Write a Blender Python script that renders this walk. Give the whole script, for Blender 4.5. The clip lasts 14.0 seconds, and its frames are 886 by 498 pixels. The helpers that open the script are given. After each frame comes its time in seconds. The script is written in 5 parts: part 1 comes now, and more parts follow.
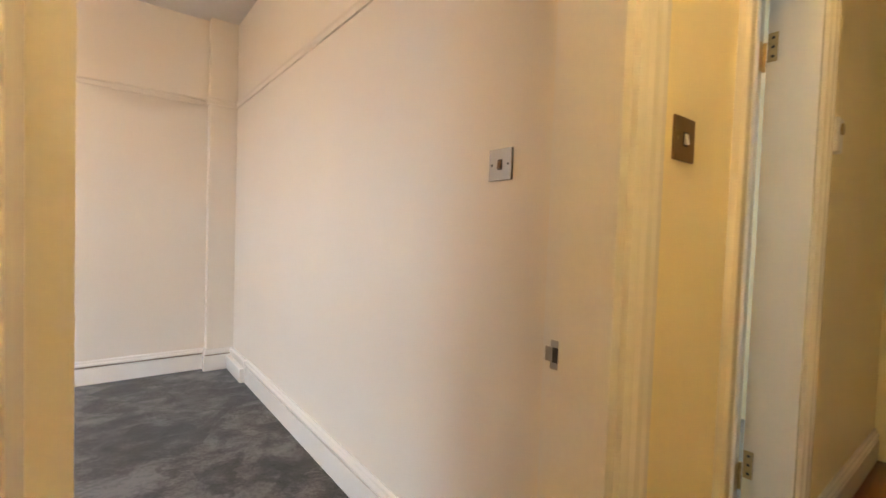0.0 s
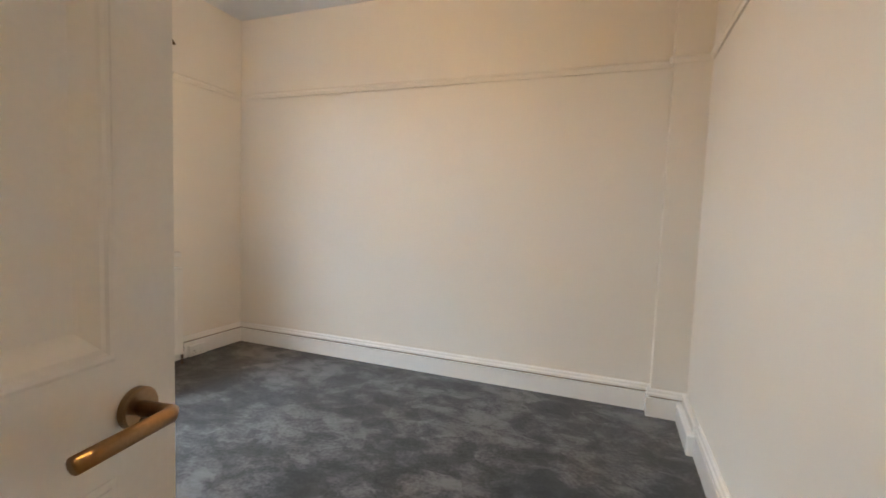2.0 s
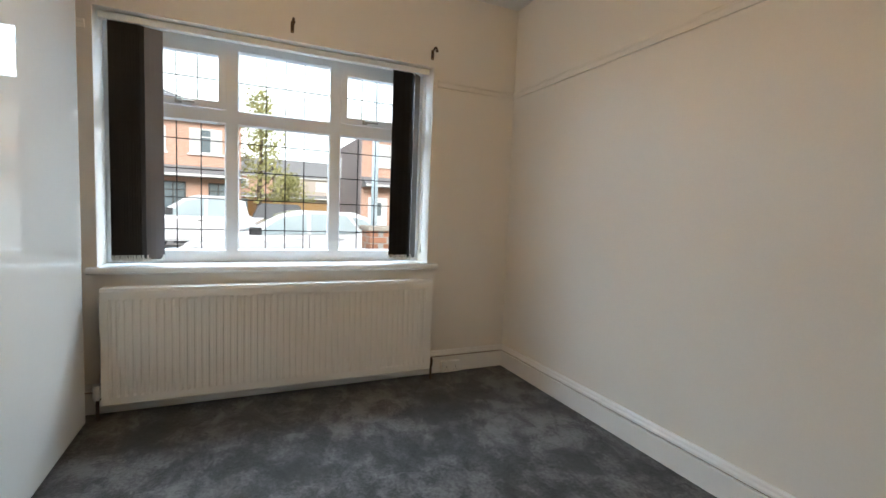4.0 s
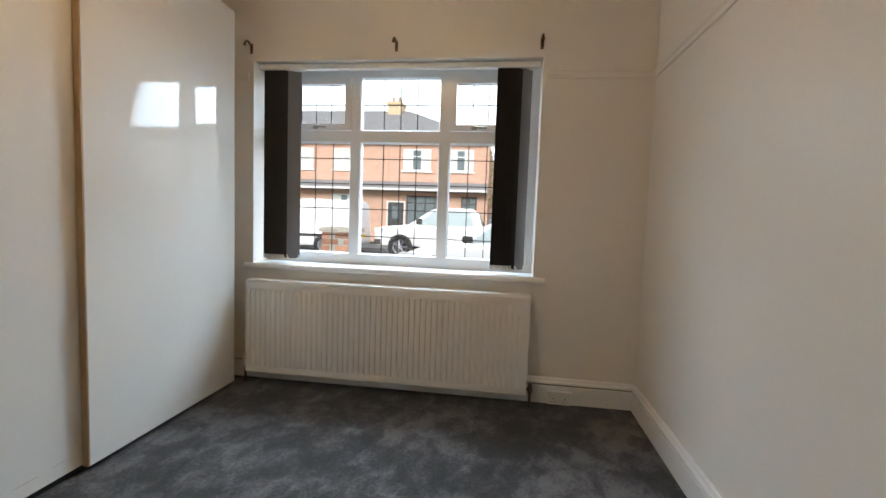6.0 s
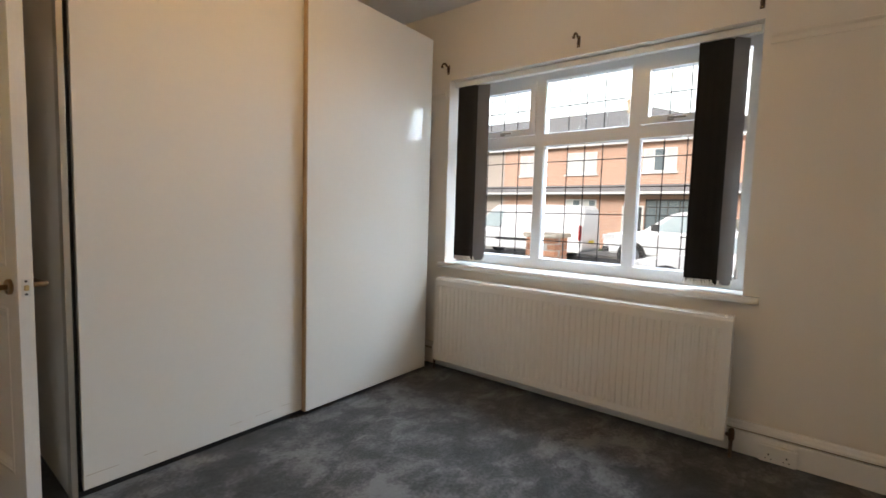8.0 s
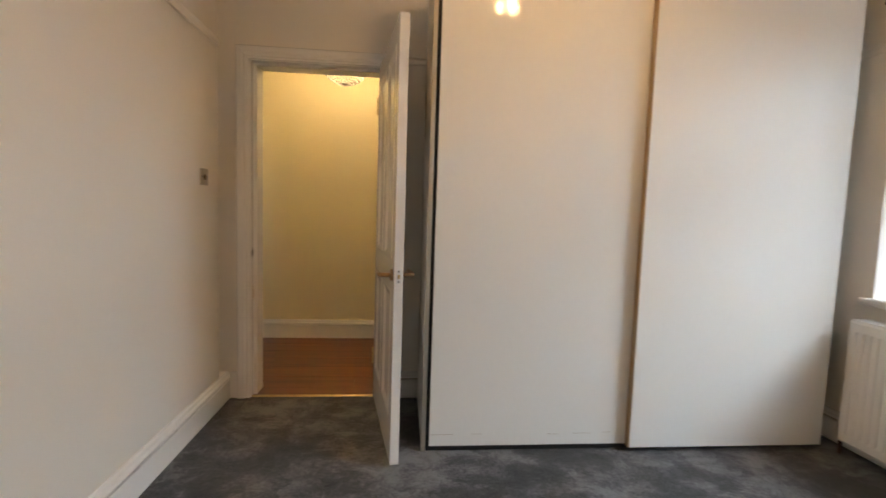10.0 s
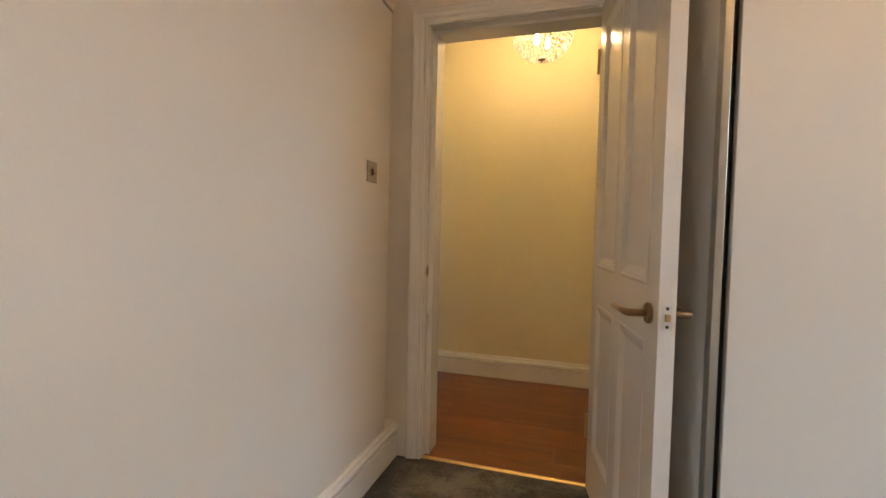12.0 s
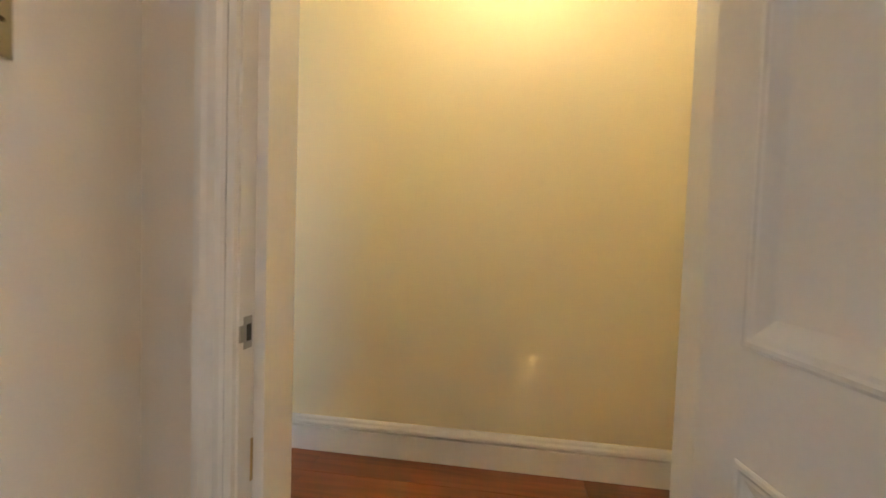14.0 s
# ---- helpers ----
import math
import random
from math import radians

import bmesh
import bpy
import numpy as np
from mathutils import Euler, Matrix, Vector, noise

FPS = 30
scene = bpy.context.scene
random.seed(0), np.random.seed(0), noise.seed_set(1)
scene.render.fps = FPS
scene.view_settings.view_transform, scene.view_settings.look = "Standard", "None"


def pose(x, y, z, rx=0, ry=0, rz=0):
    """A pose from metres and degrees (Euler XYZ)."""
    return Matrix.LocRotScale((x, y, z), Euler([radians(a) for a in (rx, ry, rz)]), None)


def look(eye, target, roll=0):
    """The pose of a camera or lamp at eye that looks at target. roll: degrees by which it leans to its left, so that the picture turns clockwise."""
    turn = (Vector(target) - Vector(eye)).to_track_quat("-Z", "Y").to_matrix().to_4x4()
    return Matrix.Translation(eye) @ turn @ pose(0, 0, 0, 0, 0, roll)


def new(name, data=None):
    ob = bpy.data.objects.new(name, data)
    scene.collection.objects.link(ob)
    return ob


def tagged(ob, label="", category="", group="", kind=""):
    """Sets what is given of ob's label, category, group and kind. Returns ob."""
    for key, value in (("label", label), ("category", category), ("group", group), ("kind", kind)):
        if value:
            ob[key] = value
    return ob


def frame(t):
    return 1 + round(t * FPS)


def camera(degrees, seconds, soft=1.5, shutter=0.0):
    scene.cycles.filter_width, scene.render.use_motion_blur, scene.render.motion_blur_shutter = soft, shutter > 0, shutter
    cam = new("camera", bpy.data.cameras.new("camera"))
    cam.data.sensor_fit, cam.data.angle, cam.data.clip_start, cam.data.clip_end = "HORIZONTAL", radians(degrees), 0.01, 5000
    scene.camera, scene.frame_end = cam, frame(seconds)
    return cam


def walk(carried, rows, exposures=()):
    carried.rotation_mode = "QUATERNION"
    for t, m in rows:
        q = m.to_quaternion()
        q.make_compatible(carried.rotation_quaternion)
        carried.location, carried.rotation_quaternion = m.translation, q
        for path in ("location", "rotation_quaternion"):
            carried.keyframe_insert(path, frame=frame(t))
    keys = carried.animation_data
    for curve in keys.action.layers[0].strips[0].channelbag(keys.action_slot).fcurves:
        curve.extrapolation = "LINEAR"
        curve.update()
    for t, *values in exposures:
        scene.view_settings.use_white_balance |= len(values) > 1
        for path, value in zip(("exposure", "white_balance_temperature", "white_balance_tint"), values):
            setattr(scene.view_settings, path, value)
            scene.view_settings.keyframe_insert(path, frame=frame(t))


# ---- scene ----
cam = camera(89.6, 14.0, soft=1.5, shutter=0.2)
PATH = [
    (0, (-0.86, -0.572, 1.114), (0.368, 1.006, 1.043), 2.0),
    (0.5, (-0.671, -0.375, 1.123), (0.249, 1.398, 1.032), 1.8),
    (1, (-0.55, -0.13, 1.119), (-0.177, 1.832, 1.011), 2.2),
    (1.5, (-0.49, 0.117, 1.127), (-0.661, 2.105, 0.998), 2.2),
    (2, (-0.446, 0.351, 1.126), (-1.157, 2.214, 0.98), 2.1),
    (2.2, (-0.415, 0.453, 1.141), (-1.325, 2.227, 0.985), 2.0),
    (2.5, (-0.4, 0.61, 1.144), (-1.565, 2.228, 0.987), 2.2),
    (3, (-0.39, 0.897, 1.168), (-1.861, 2.24, 0.99), 2.4),
    (3.5, (-0.434, 1.151, 1.162), (-2.088, 2.265, 0.999), 2.3),
    (4.2, (-0.508, 1.527, 1.144), (-2.377, 2.224, 0.991), 2.1),
    (6.5, (-0.549, 2.599, 1.162), (-2.467, 2.045, 1.035), 2.2),
    (7, (-0.544, 2.731, 1.141), (-2.364, 1.911, 1.025), 2.3),
    (7.2, (-0.573, 2.774, 1.151), (-2.361, 1.885, 1.021), 2.1),
    (9.3, (-0.923, 2.784, 1.167), (-1.765, 0.977, 1.004), 2.1),
    (9.5, (-0.967, 2.764, 1.176), (-1.65, 0.891, 1.005), 2.0),
    (10, (-1.033, 2.729, 1.161), (-1.217, 0.744, 0.997), 1.9),
    (10.5, (-1.073, 2.653, 1.151), (-0.722, 0.691, 0.981), 1.5),
    (11, (-1.012, 2.478, 1.12), (-0.463, 0.56, 0.984), 1.3),
    (11.5, (-0.906, 2.2, 1.106), (-0.322, 0.29, 1.011), 1.3),
    (12, (-0.812, 1.951, 1.066), (-0.236, 0.038, 0.99), 1.3),
    (12.5, (-0.742, 1.665, 1.064), (-0.227, -0.266, 0.996), 1.3),
    (13, (-0.707, 1.38, 1.063), (-0.314, -0.58, 0.992), 1.6),
    (13.3, (-0.672, 1.163, 1.088), (-0.315, -0.803, 1.008), 1.9),
    (13.5, (-0.653, 1.042, 1.095), (-0.313, -0.927, 1.011), 1.8),
    (14, (-0.6, 0.705, 1.075), (-0.3, -1.288, 0.988), 1.9),
]
walk(cam, [(t, look(eye, target, roll)) for t, eye, target, roll in PATH], exposures=[
    (0, 1.2, 6850, 18), (0.8, 1.02, 6850, 17), (1.5, 0.82, 6650, 14), (2.5, 0.8, 6500, 12), (3.0, 0.34, 6400, 11), (3.5, 0.2, 6350, 10), (6.5, 0.06, 6500, 12), (9.5, 0.3, 6850, 15),
    (10.5, 0.6, 6800, 16), (12.0, 0.58, 6850, 17), (13.0, 1.05, 6800, 17), (13.5, 1.18, 6800, 17), (14, 1.15, 5650, 12)])

# ---------------------------------------------------------------- world, sun, large lights
world = bpy.data.worlds.new("world")
scene.world = world
world.use_nodes = True
sky = world.node_tree.nodes.new("ShaderNodeTexSky")
sky.sky_type, sky.sun_disc = "NISHITA", False
sky.sun_elevation, sky.sun_rotation = radians(38), radians(60)
sky.air_density, sky.dust_density, sky.ozone_density = 1.0, 2.0, 1.0
world.node_tree.nodes["Background"].inputs["Strength"].default_value = 0.15
world.node_tree.links.new(sky.outputs["Color"], world.node_tree.nodes["Background"].inputs["Color"])

sun = new("sun", bpy.data.lights.new("sun", "SUN"))
sun.data.energy, sun.data.angle, sun.data.color = 3.6, radians(20), (1.0, 0.95, 0.88)
sun.matrix_world = look((6, -4, 9), (-16, 0, 0))

# the sky's light, falling through the bedroom window from above the roofs opposite
window_light = new("window_light", bpy.data.lights.new("window_light", "AREA"))
window_light.data.shape, window_light.data.size, window_light.data.size_y = "RECTANGLE", 3.6, 1.5
window_light.data.energy, window_light.data.color = 350, (0.66, 0.84, 1.0)
window_light.data.spread = radians(170)
window_light.matrix_world = look((-4.45, 1.60, 2.58), (-2.0, 1.67, 0.35))

# daylight in the side room beyond the second doorway
side_light = new("side_window_light", bpy.data.lights.new("side_window_light", "AREA"))
side_light.data.shape, side_light.data.size, side_light.data.size_y = "RECTANGLE", 1.0, 1.1
side_light.data.energy, side_light.data.color = 11, (0.72, 0.90, 1.0)
side_light.matrix_world = look((0.75, 2.42, 1.5), (0.75, 0, 1.3))

WARM = (1.0, 0.62, 0.26)
HALL_WARM = (1.0, 0.69, 0.28)


def bulb_light(name, place, watts, size=0.035, colour=WARM):
    lamp = new(name, bpy.data.lights.new(name, "POINT"))
    lamp.data.energy, lamp.data.color, lamp.data.shadow_soft_size = watts, colour, size
    lamp.location = place
    return lamp


HALL_LAMP = (-0.575, -0.775, 2.078)
ROOM_LAMP = (-1.70, 1.63, 2.44)
bulb_light("hall_bulb", (HALL_LAMP[0], HALL_LAMP[1], 2.21), 24, 0.005, HALL_WARM)
# fill spot added over the open bowl, evening out the hall by ceiling bounce
up = new("hall_fill_uplight", bpy.data.lights.new("hall_fill_uplight", "SPOT"))
up.data.energy, up.data.color, up.data.shadow_soft_size = 122, HALL_WARM, 0.03
up.data.spot_size, up.data.spot_blend = radians(150), 0.5
up.matrix_world = look((HALL_LAMP[0], HALL_LAMP[1] + 0.001, 2.36), (HALL_LAMP[0], HALL_LAMP[1], 3.0))
for i in range(3):
    a = 2 * math.pi * i / 3 + 0.4
    bulb_light("bedroom_bulb", (ROOM_LAMP[0] + 0.06 * math.cos(a), ROOM_LAMP[1] + 0.06 * math.sin(a), 2.54), 8)


# ---------------------------------------------------------------- materials
def nodes_of(name):
    m = bpy.data.materials.new(name)
    m.use_nodes = True
    return m, m.node_tree.nodes, m.node_tree.links, m.node_tree.nodes["Principled BSDF"]


def mat(name, colour, rough=0.5, metal=0.0, vary=0.06, scale=3.0, grain=60.0, bump=0.05, stretch=(1, 1, 1), spec=0.5, coat=0.0, per_piece=0.0):
    """A surface with stains at a large scale, grain at a small one and fine relief."""
    m, nodes, links, p = nodes_of(name)
    p.inputs["Roughness"].default_value, p.inputs["Metallic"].default_value = rough, metal
    p.inputs["Specular IOR Level"].default_value = spec
    p.inputs["Coat Weight"].default_value, p.inputs["Coat Roughness"].default_value = coat, 0.05
    co = nodes.new("ShaderNodeTexCoord")
    mp = nodes.new("ShaderNodeMapping")
    mp.inputs["Scale"].default_value = stretch
    links.new(co.outputs["Object"], mp.inputs["Vector"])
    big, fine = nodes.new("ShaderNodeTexNoise"), nodes.new("ShaderNodeTexNoise")
    big.inputs["Scale"].default_value, big.inputs["Detail"].default_value = scale, 4
    fine.inputs["Scale"].default_value, fine.inputs["Detail"].default_value = grain, 3
    links.new(mp.outputs[0], big.inputs["Vector"])
    links.new(mp.outputs[0], fine.inputs["Vector"])
    add = nodes.new("ShaderNodeMath")
    add.operation = "ADD"
    links.new(big.outputs["Fac"], add.inputs[0])
    links.new(fine.outputs["Fac"], add.inputs[1])
    rng = nodes.new("ShaderNodeMapRange")
    rng.inputs["From Min"].default_value, rng.inputs["From Max"].default_value = 0.6, 1.4
    rng.inputs["To Min"].default_value, rng.inputs["To Max"].default_value = 1 - vary, 1 + vary
    links.new(add.outputs[0], rng.inputs["Value"])
    value = rng.outputs["Result"]
    if per_piece:
        info, spread, mul = nodes.new("ShaderNodeObjectInfo"), nodes.new("ShaderNodeMapRange"), nodes.new("ShaderNodeMath")
        spread.inputs["To Min"].default_value, spread.inputs["To Max"].default_value = 1 - per_piece, 1 + per_piece
        mul.operation = "MULTIPLY"
        links.new(info.outputs["Random"], spread.inputs["Value"])
        links.new(spread.outputs["Result"], mul.inputs[0])
        links.new(value, mul.inputs[1])
        value = mul.outputs[0]
    tint = nodes.new("ShaderNodeVectorMath")
    tint.operation = "SCALE"
    tint.inputs[0].default_value = colour
    links.new(value, tint.inputs["Scale"])
    links.new(tint.outputs[0], p.inputs["Base Color"])
    if bump:
        b = nodes.new("ShaderNodeBump")
        b.inputs["Strength"].default_value, b.inputs["Distance"].default_value = bump, 0.004
        links.new(fine.outputs["Fac"], b.inputs["Height"])
        links.new(b.outputs[0], p.inputs["Normal"])
    return m


def carpet_material():
    """Short velvet pile, brushed to and fro into light and dark drifts."""
    m, nodes, links, p = nodes_of("grey_velvet_carpet")
    p.inputs["Roughness"].default_value, p.inputs["Specular IOR Level"].default_value = 0.95, 0.15
    p.inputs["Sheen Weight"].default_value, p.inputs["Sheen Roughness"].default_value = 0.25, 0.5
    co = nodes.new("ShaderNodeTexCoord")
    drift, streak, tuft, pile = (nodes.new("ShaderNodeTexNoise") for _ in range(4))
    mp = nodes.new("ShaderNodeMapping")
    mp.inputs["Scale"].default_value, mp.inputs["Rotation"].default_value = (1.0, 1.35, 1), (0, 0, 0.6)
    for n, size, detail, rough, bend in ((drift, 2.2, 3, 0.5, 0.0), (streak, 6.0, 5, 0.6, 0.45), (tuft, 60, 4, 0.65, 0.0), (pile, 420, 2, 0.5, 0.0)):
        n.inputs["Scale"].default_value, n.inputs["Detail"].default_value = size, detail
        n.inputs["Roughness"].default_value, n.inputs["Distortion"].default_value = rough, bend
    links.new(co.outputs["Object"], mp.inputs["Vector"])
    links.new(co.outputs["Object"], drift.inputs["Vector"])
    links.new(mp.outputs[0], streak.inputs["Vector"])
    links.new(co.outputs["Object"], tuft.inputs["Vector"])
    links.new(co.outputs["Object"], pile.inputs["Vector"])
    # the four scales, weighted and summed
    more = None
    for n, weight in ((drift, 0.62), (streak, 0.85), (tuft, 0.48), (pile, 0.31)):
        step = nodes.new("ShaderNodeMath")
        step.operation, step.inputs[1].default_value, step.inputs[2].default_value = "MULTIPLY_ADD", weight, 0.0
        links.new(n.outputs["Fac"], step.inputs[0])
        if more:
            links.new(more.outputs[0], step.inputs[2])
        more = step
    # patches where the pile leans one way or the other, with uneven rims
    lean, wander, shove = nodes.new("ShaderNodeTexVoronoi"), nodes.new("ShaderNodeTexNoise"), nodes.new("ShaderNodeMixRGB")
    wander.inputs["Scale"].default_value, wander.inputs["Detail"].default_value = 3.2, 5
    shove.inputs["Fac"].default_value = 0.28
    lean.inputs["Scale"].default_value = 6.5
    links.new(co.outputs["Object"], wander.inputs["Vector"])
    links.new(co.outputs["Object"], shove.inputs[1])
    links.new(wander.outputs["Color"], shove.inputs[2])
    links.new(shove.outputs[0], lean.inputs["Vector"])
    step = nodes.new("ShaderNodeMath")
    step.operation, step.inputs[1].default_value = "MULTIPLY_ADD", 0.17
    links.new(lean.outputs["Color"], step.inputs[0])
    links.new(more.outputs[0], step.inputs[2])
    more = step
    ramp = nodes.new("ShaderNodeValToRGB")
    e = ramp.color_ramp.elements
    e[0].position, e[0].color = 0.44, (0.015, 0.0142, 0.0138, 1)
    e[1].position, e[1].color = 0.60, (0.130, 0.124, 0.124, 1)
    e.new(0.51).color = (0.036, 0.0342, 0.0338, 1)
    half = nodes.new("ShaderNodeMath")
    half.operation, half.inputs[1].default_value = "MULTIPLY", 0.432
    links.new(more.outputs[0], half.inputs[0])
    links.new(half.outputs[0], ramp.inputs["Fac"])
    links.new(ramp.outputs["Color"], p.inputs["Base Color"])
    b = nodes.new("ShaderNodeBump")
    b.inputs["Strength"].default_value, b.inputs["Distance"].default_value = 0.6, 0.004
    links.new(more.outputs[0], b.inputs["Height"])
    links.new(b.outputs[0], p.inputs["Normal"])
    return m


def brick_wall_material(name, a, b, mortar, scale=1.0):
    """Stretcher-bond brickwork for walls that stay far off."""
    m, nodes, links, p = nodes_of(name)
    p.inputs["Roughness"].default_value = 0.9
    co, tex, rot = nodes.new("ShaderNodeTexCoord"), nodes.new("ShaderNodeTexBrick"), nodes.new("ShaderNodeVectorMath")
    sep, com, both = nodes.new("ShaderNodeSeparateXYZ"), nodes.new("ShaderNodeCombineXYZ"), nodes.new("ShaderNodeMath")
    both.operation = "ADD"
    links.new(co.outputs["Object"], sep.inputs[0])
    links.new(sep.outputs["X"], both.inputs[0])
    links.new(sep.outputs["Y"], both.inputs[1])
    links.new(both.outputs[0], com.inputs["X"])
    links.new(sep.outputs["Z"], com.inputs["Y"])
    links.new(com.outputs[0], tex.inputs["Vector"])
    tex.inputs["Scale"].default_value = scale
    tex.inputs["Brick Width"].default_value, tex.inputs["Row Height"].default_value, tex.inputs["Mortar Size"].default_value = 0.225, 0.075, 0.008
    tex.inputs["Color1"].default_value, tex.inputs["Color2"].default_value, tex.inputs["Mortar"].default_value = (*a, 1), (*b, 1), (*mortar, 1)
    links.new(tex.outputs["Color"], p.inputs["Base Color"])
    return m


def glass_material():
    m, nodes, links, p = nodes_of("window_glass")
    clear, gloss, mix, fres = (nodes.new("ShaderNodeBsdfTransparent"), nodes.new("ShaderNodeBsdfGlossy"), nodes.new("ShaderNodeMixShader"), nodes.new("ShaderNodeFresnel"))
    clear.inputs["Color"].default_value = (0.97, 0.985, 0.98, 1)
    gloss.inputs["Roughness"].default_value = 0.01
    fres.inputs["IOR"].default_value = 1.45
    links.new(fres.outputs[0], mix.inputs["Fac"])
    links.new(clear.outputs[0], mix.inputs[1])
    links.new(gloss.outputs[0], mix.inputs[2])
    links.new(mix.outputs[0], nodes["Material Output"].inputs["Surface"])
    return m


def crystal_material():
    """Cut glass beads: mostly clear, with a bright gloss and a little milky scatter."""
    m, nodes, links, p = nodes_of("cut_glass")
    clear, gloss, milk = nodes.new("ShaderNodeBsdfTransparent"), nodes.new("ShaderNodeBsdfGlossy"), nodes.new("ShaderNodeBsdfTranslucent")
    clear.inputs["Color"].default_value = (0.95, 0.95, 0.93, 1)
    gloss.inputs["Roughness"].default_value = 0.12
    milk.inputs["Color"].default_value = (0.9, 0.9, 0.88, 1)
    one, two = nodes.new("ShaderNodeMixShader"), nodes.new("ShaderNodeMixShader")
    one.inputs["Fac"].default_value, two.inputs["Fac"].default_value = 0.72, 0.55
    links.new(gloss.outputs[0], one.inputs[1])
    links.new(milk.outputs[0], one.inputs[2])
    links.new(clear.outputs[0], two.inputs[1])
    links.new(one.outputs[0], two.inputs[2])
    links.new(two.outputs[0], nodes["Material Output"].inputs["Surface"])
    return m


def bulb_material():
    m, nodes, links, p = nodes_of("lit_bulb")
    p.inputs["Emission Color"].default_value = (1.0, 0.75, 0.42, 1)
    p.inputs["Emission Strength"].default_value = 45
    return m


def wood_floor_material():
    m, nodes, links, p = nodes_of("red_brown_laminate")
    p.inputs["Roughness"].default_value, p.inputs["Coat Weight"].default_value, p.inputs["Coat Roughness"].default_value = 0.38, 0.25, 0.15
    co, mp, wob, ring, info = (nodes.new(k) for k in ("ShaderNodeTexCoord", "ShaderNodeMapping", "ShaderNodeTexNoise", "ShaderNodeTexNoise", "ShaderNodeObjectInfo"))
    mp.inputs["Scale"].default_value = (0.9, 14, 1)
    shift = nodes.new("ShaderNodeVectorMath")
    shift.operation = "ADD"
    links.new(co.outputs["Object"], shift.inputs[0])
    links.new(info.outputs["Random"], shift.inputs[1])
    links.new(shift.outputs[0], mp.inputs["Vector"])
    wob.inputs["Scale"].default_value, wob.inputs["Detail"].default_value, wob.inputs["Distortion"].default_value = 2.2, 6, 0.8
    ring.inputs["Scale"].default_value, ring.inputs["Detail"].default_value = 26, 3
    links.new(mp.outputs[0], wob.inputs["Vector"])
    links.new(mp.outputs[0], ring.inputs["Vector"])
    add, piece = nodes.new("ShaderNodeMath"), nodes.new("ShaderNodeMath")
    add.operation, add.inputs[1].default_value = "MULTIPLY_ADD", 0.14
    piece.operation, piece.inputs[1].default_value = "MULTIPLY_ADD", 0.22
    links.new(ring.outputs["Fac"], add.inputs[0])
    links.new(wob.outputs["Fac"], add.inputs[2])
    links.new(info.outputs["Random"], piece.inputs[0])
    links.new(add.outputs[0], piece.inputs[2])
    ramp = nodes.new("ShaderNodeValToRGB")
    e = ramp.color_ramp.elements
    e[0].position, e[0].color = 0.45, (0.080, 0.020, 0.006, 1)
    e[1].position, e[1].color = 1.0, (0.200, 0.060, 0.017, 1)
    links.new(piece.outputs[0], ramp.inputs["Fac"])
    links.new(ramp.outputs["Color"], p.inputs["Base Color"])
    return m


PAINT = mat("cream_wall_paint", (0.80, 0.755, 0.685), 0.55, vary=0.025, scale=1.6, grain=180, bump=0.12, spec=0.35)
HALL_PAINT = mat("hall_cream_paint", (0.84, 0.76, 0.54), 0.5, vary=0.03, scale=1.8, grain=180, bump=0.12, spec=0.35)
CEILING = mat("ceiling_paint", (0.78, 0.775, 0.77), 0.8, vary=0.03, scale=1.2, grain=120, bump=0.1)
GLOSS_WHITE = mat("white_gloss_paint", (0.83, 0.815, 0.785), 0.18, vary=0.02, scale=5, grain=70, bump=0.02)
DOOR_WHITE = mat("white_door_paint", (0.79, 0.765, 0.725), 0.11, vary=0.025, scale=5, grain=90, bump=0.02)
CARPET = carpet_material()
LAMINATE = wood_floor_material()
LACQUER = mat("white_high_gloss_lacquer", (0.78, 0.765, 0.725), 0.03, vary=0.012, scale=2, grain=40, bump=0.0, spec=0.36, coat=0.0)
CARCASS = mat("white_melamine", (0.78, 0.74, 0.68), 0.4, vary=0.02, bump=0.02)
BLACK_TRACK_AND_GAP = mat("black_track_and_gap", (0.012, 0.012, 0.012), 0.5, vary=0.1, bump=0.02)
UPVC = mat("white_upvc", (0.82, 0.83, 0.84), 0.28, vary=0.015, scale=6, bump=0.02)
RADIATOR_WHITE = mat("radiator_enamel", (0.80, 0.775, 0.72), 0.3, vary=0.02, scale=5, grain=120, bump=0.04)
LEAD = mat("lead_strip", (0.035, 0.035, 0.038), 0.55, metal=0.5, vary=0.15, bump=0.1)
GLASS = glass_material()
CRYSTAL = crystal_material()
BULB = bulb_material()
BRONZE = mat("antique_bronze", (0.33, 0.21, 0.115), 0.32, metal=0.95, vary=0.12, scale=18, grain=220, bump=0.05)
GROOVE_SHADE = mat("groove_shade", (0.28, 0.225, 0.175), 0.9, vary=0.2, scale=14)
WARM_LIT_TRIM = mat("warm_lit_brown_trim", (0.42, 0.29, 0.165), 0.35, metal=0.5, vary=0.1, scale=8)
DARK_BRONZE = mat("dark_bronze", (0.11, 0.065, 0.035), 0.4, metal=0.8, vary=0.2, scale=30, bump=0.05)
CHROME = mat("brushed_chrome", (0.42, 0.40, 0.37), 0.3, metal=1.0, vary=0.05, grain=260, bump=0.03)
ZINC = mat("bright_zinc", (0.66, 0.66, 0.64), 0.42, metal=0.6, vary=0.05, grain=260, bump=0.03)
BRASS = mat("worn_brass", (0.50, 0.37, 0.19), 0.38, metal=0.95, vary=0.15, scale=20, bump=0.05)
DARK_PLASTIC = mat("dark_plastic", (0.03, 0.027, 0.025), 0.45, vary=0.1)
WHITE_PLASTIC = mat("white_plastic", (0.78, 0.77, 0.74), 0.35, vary=0.02)
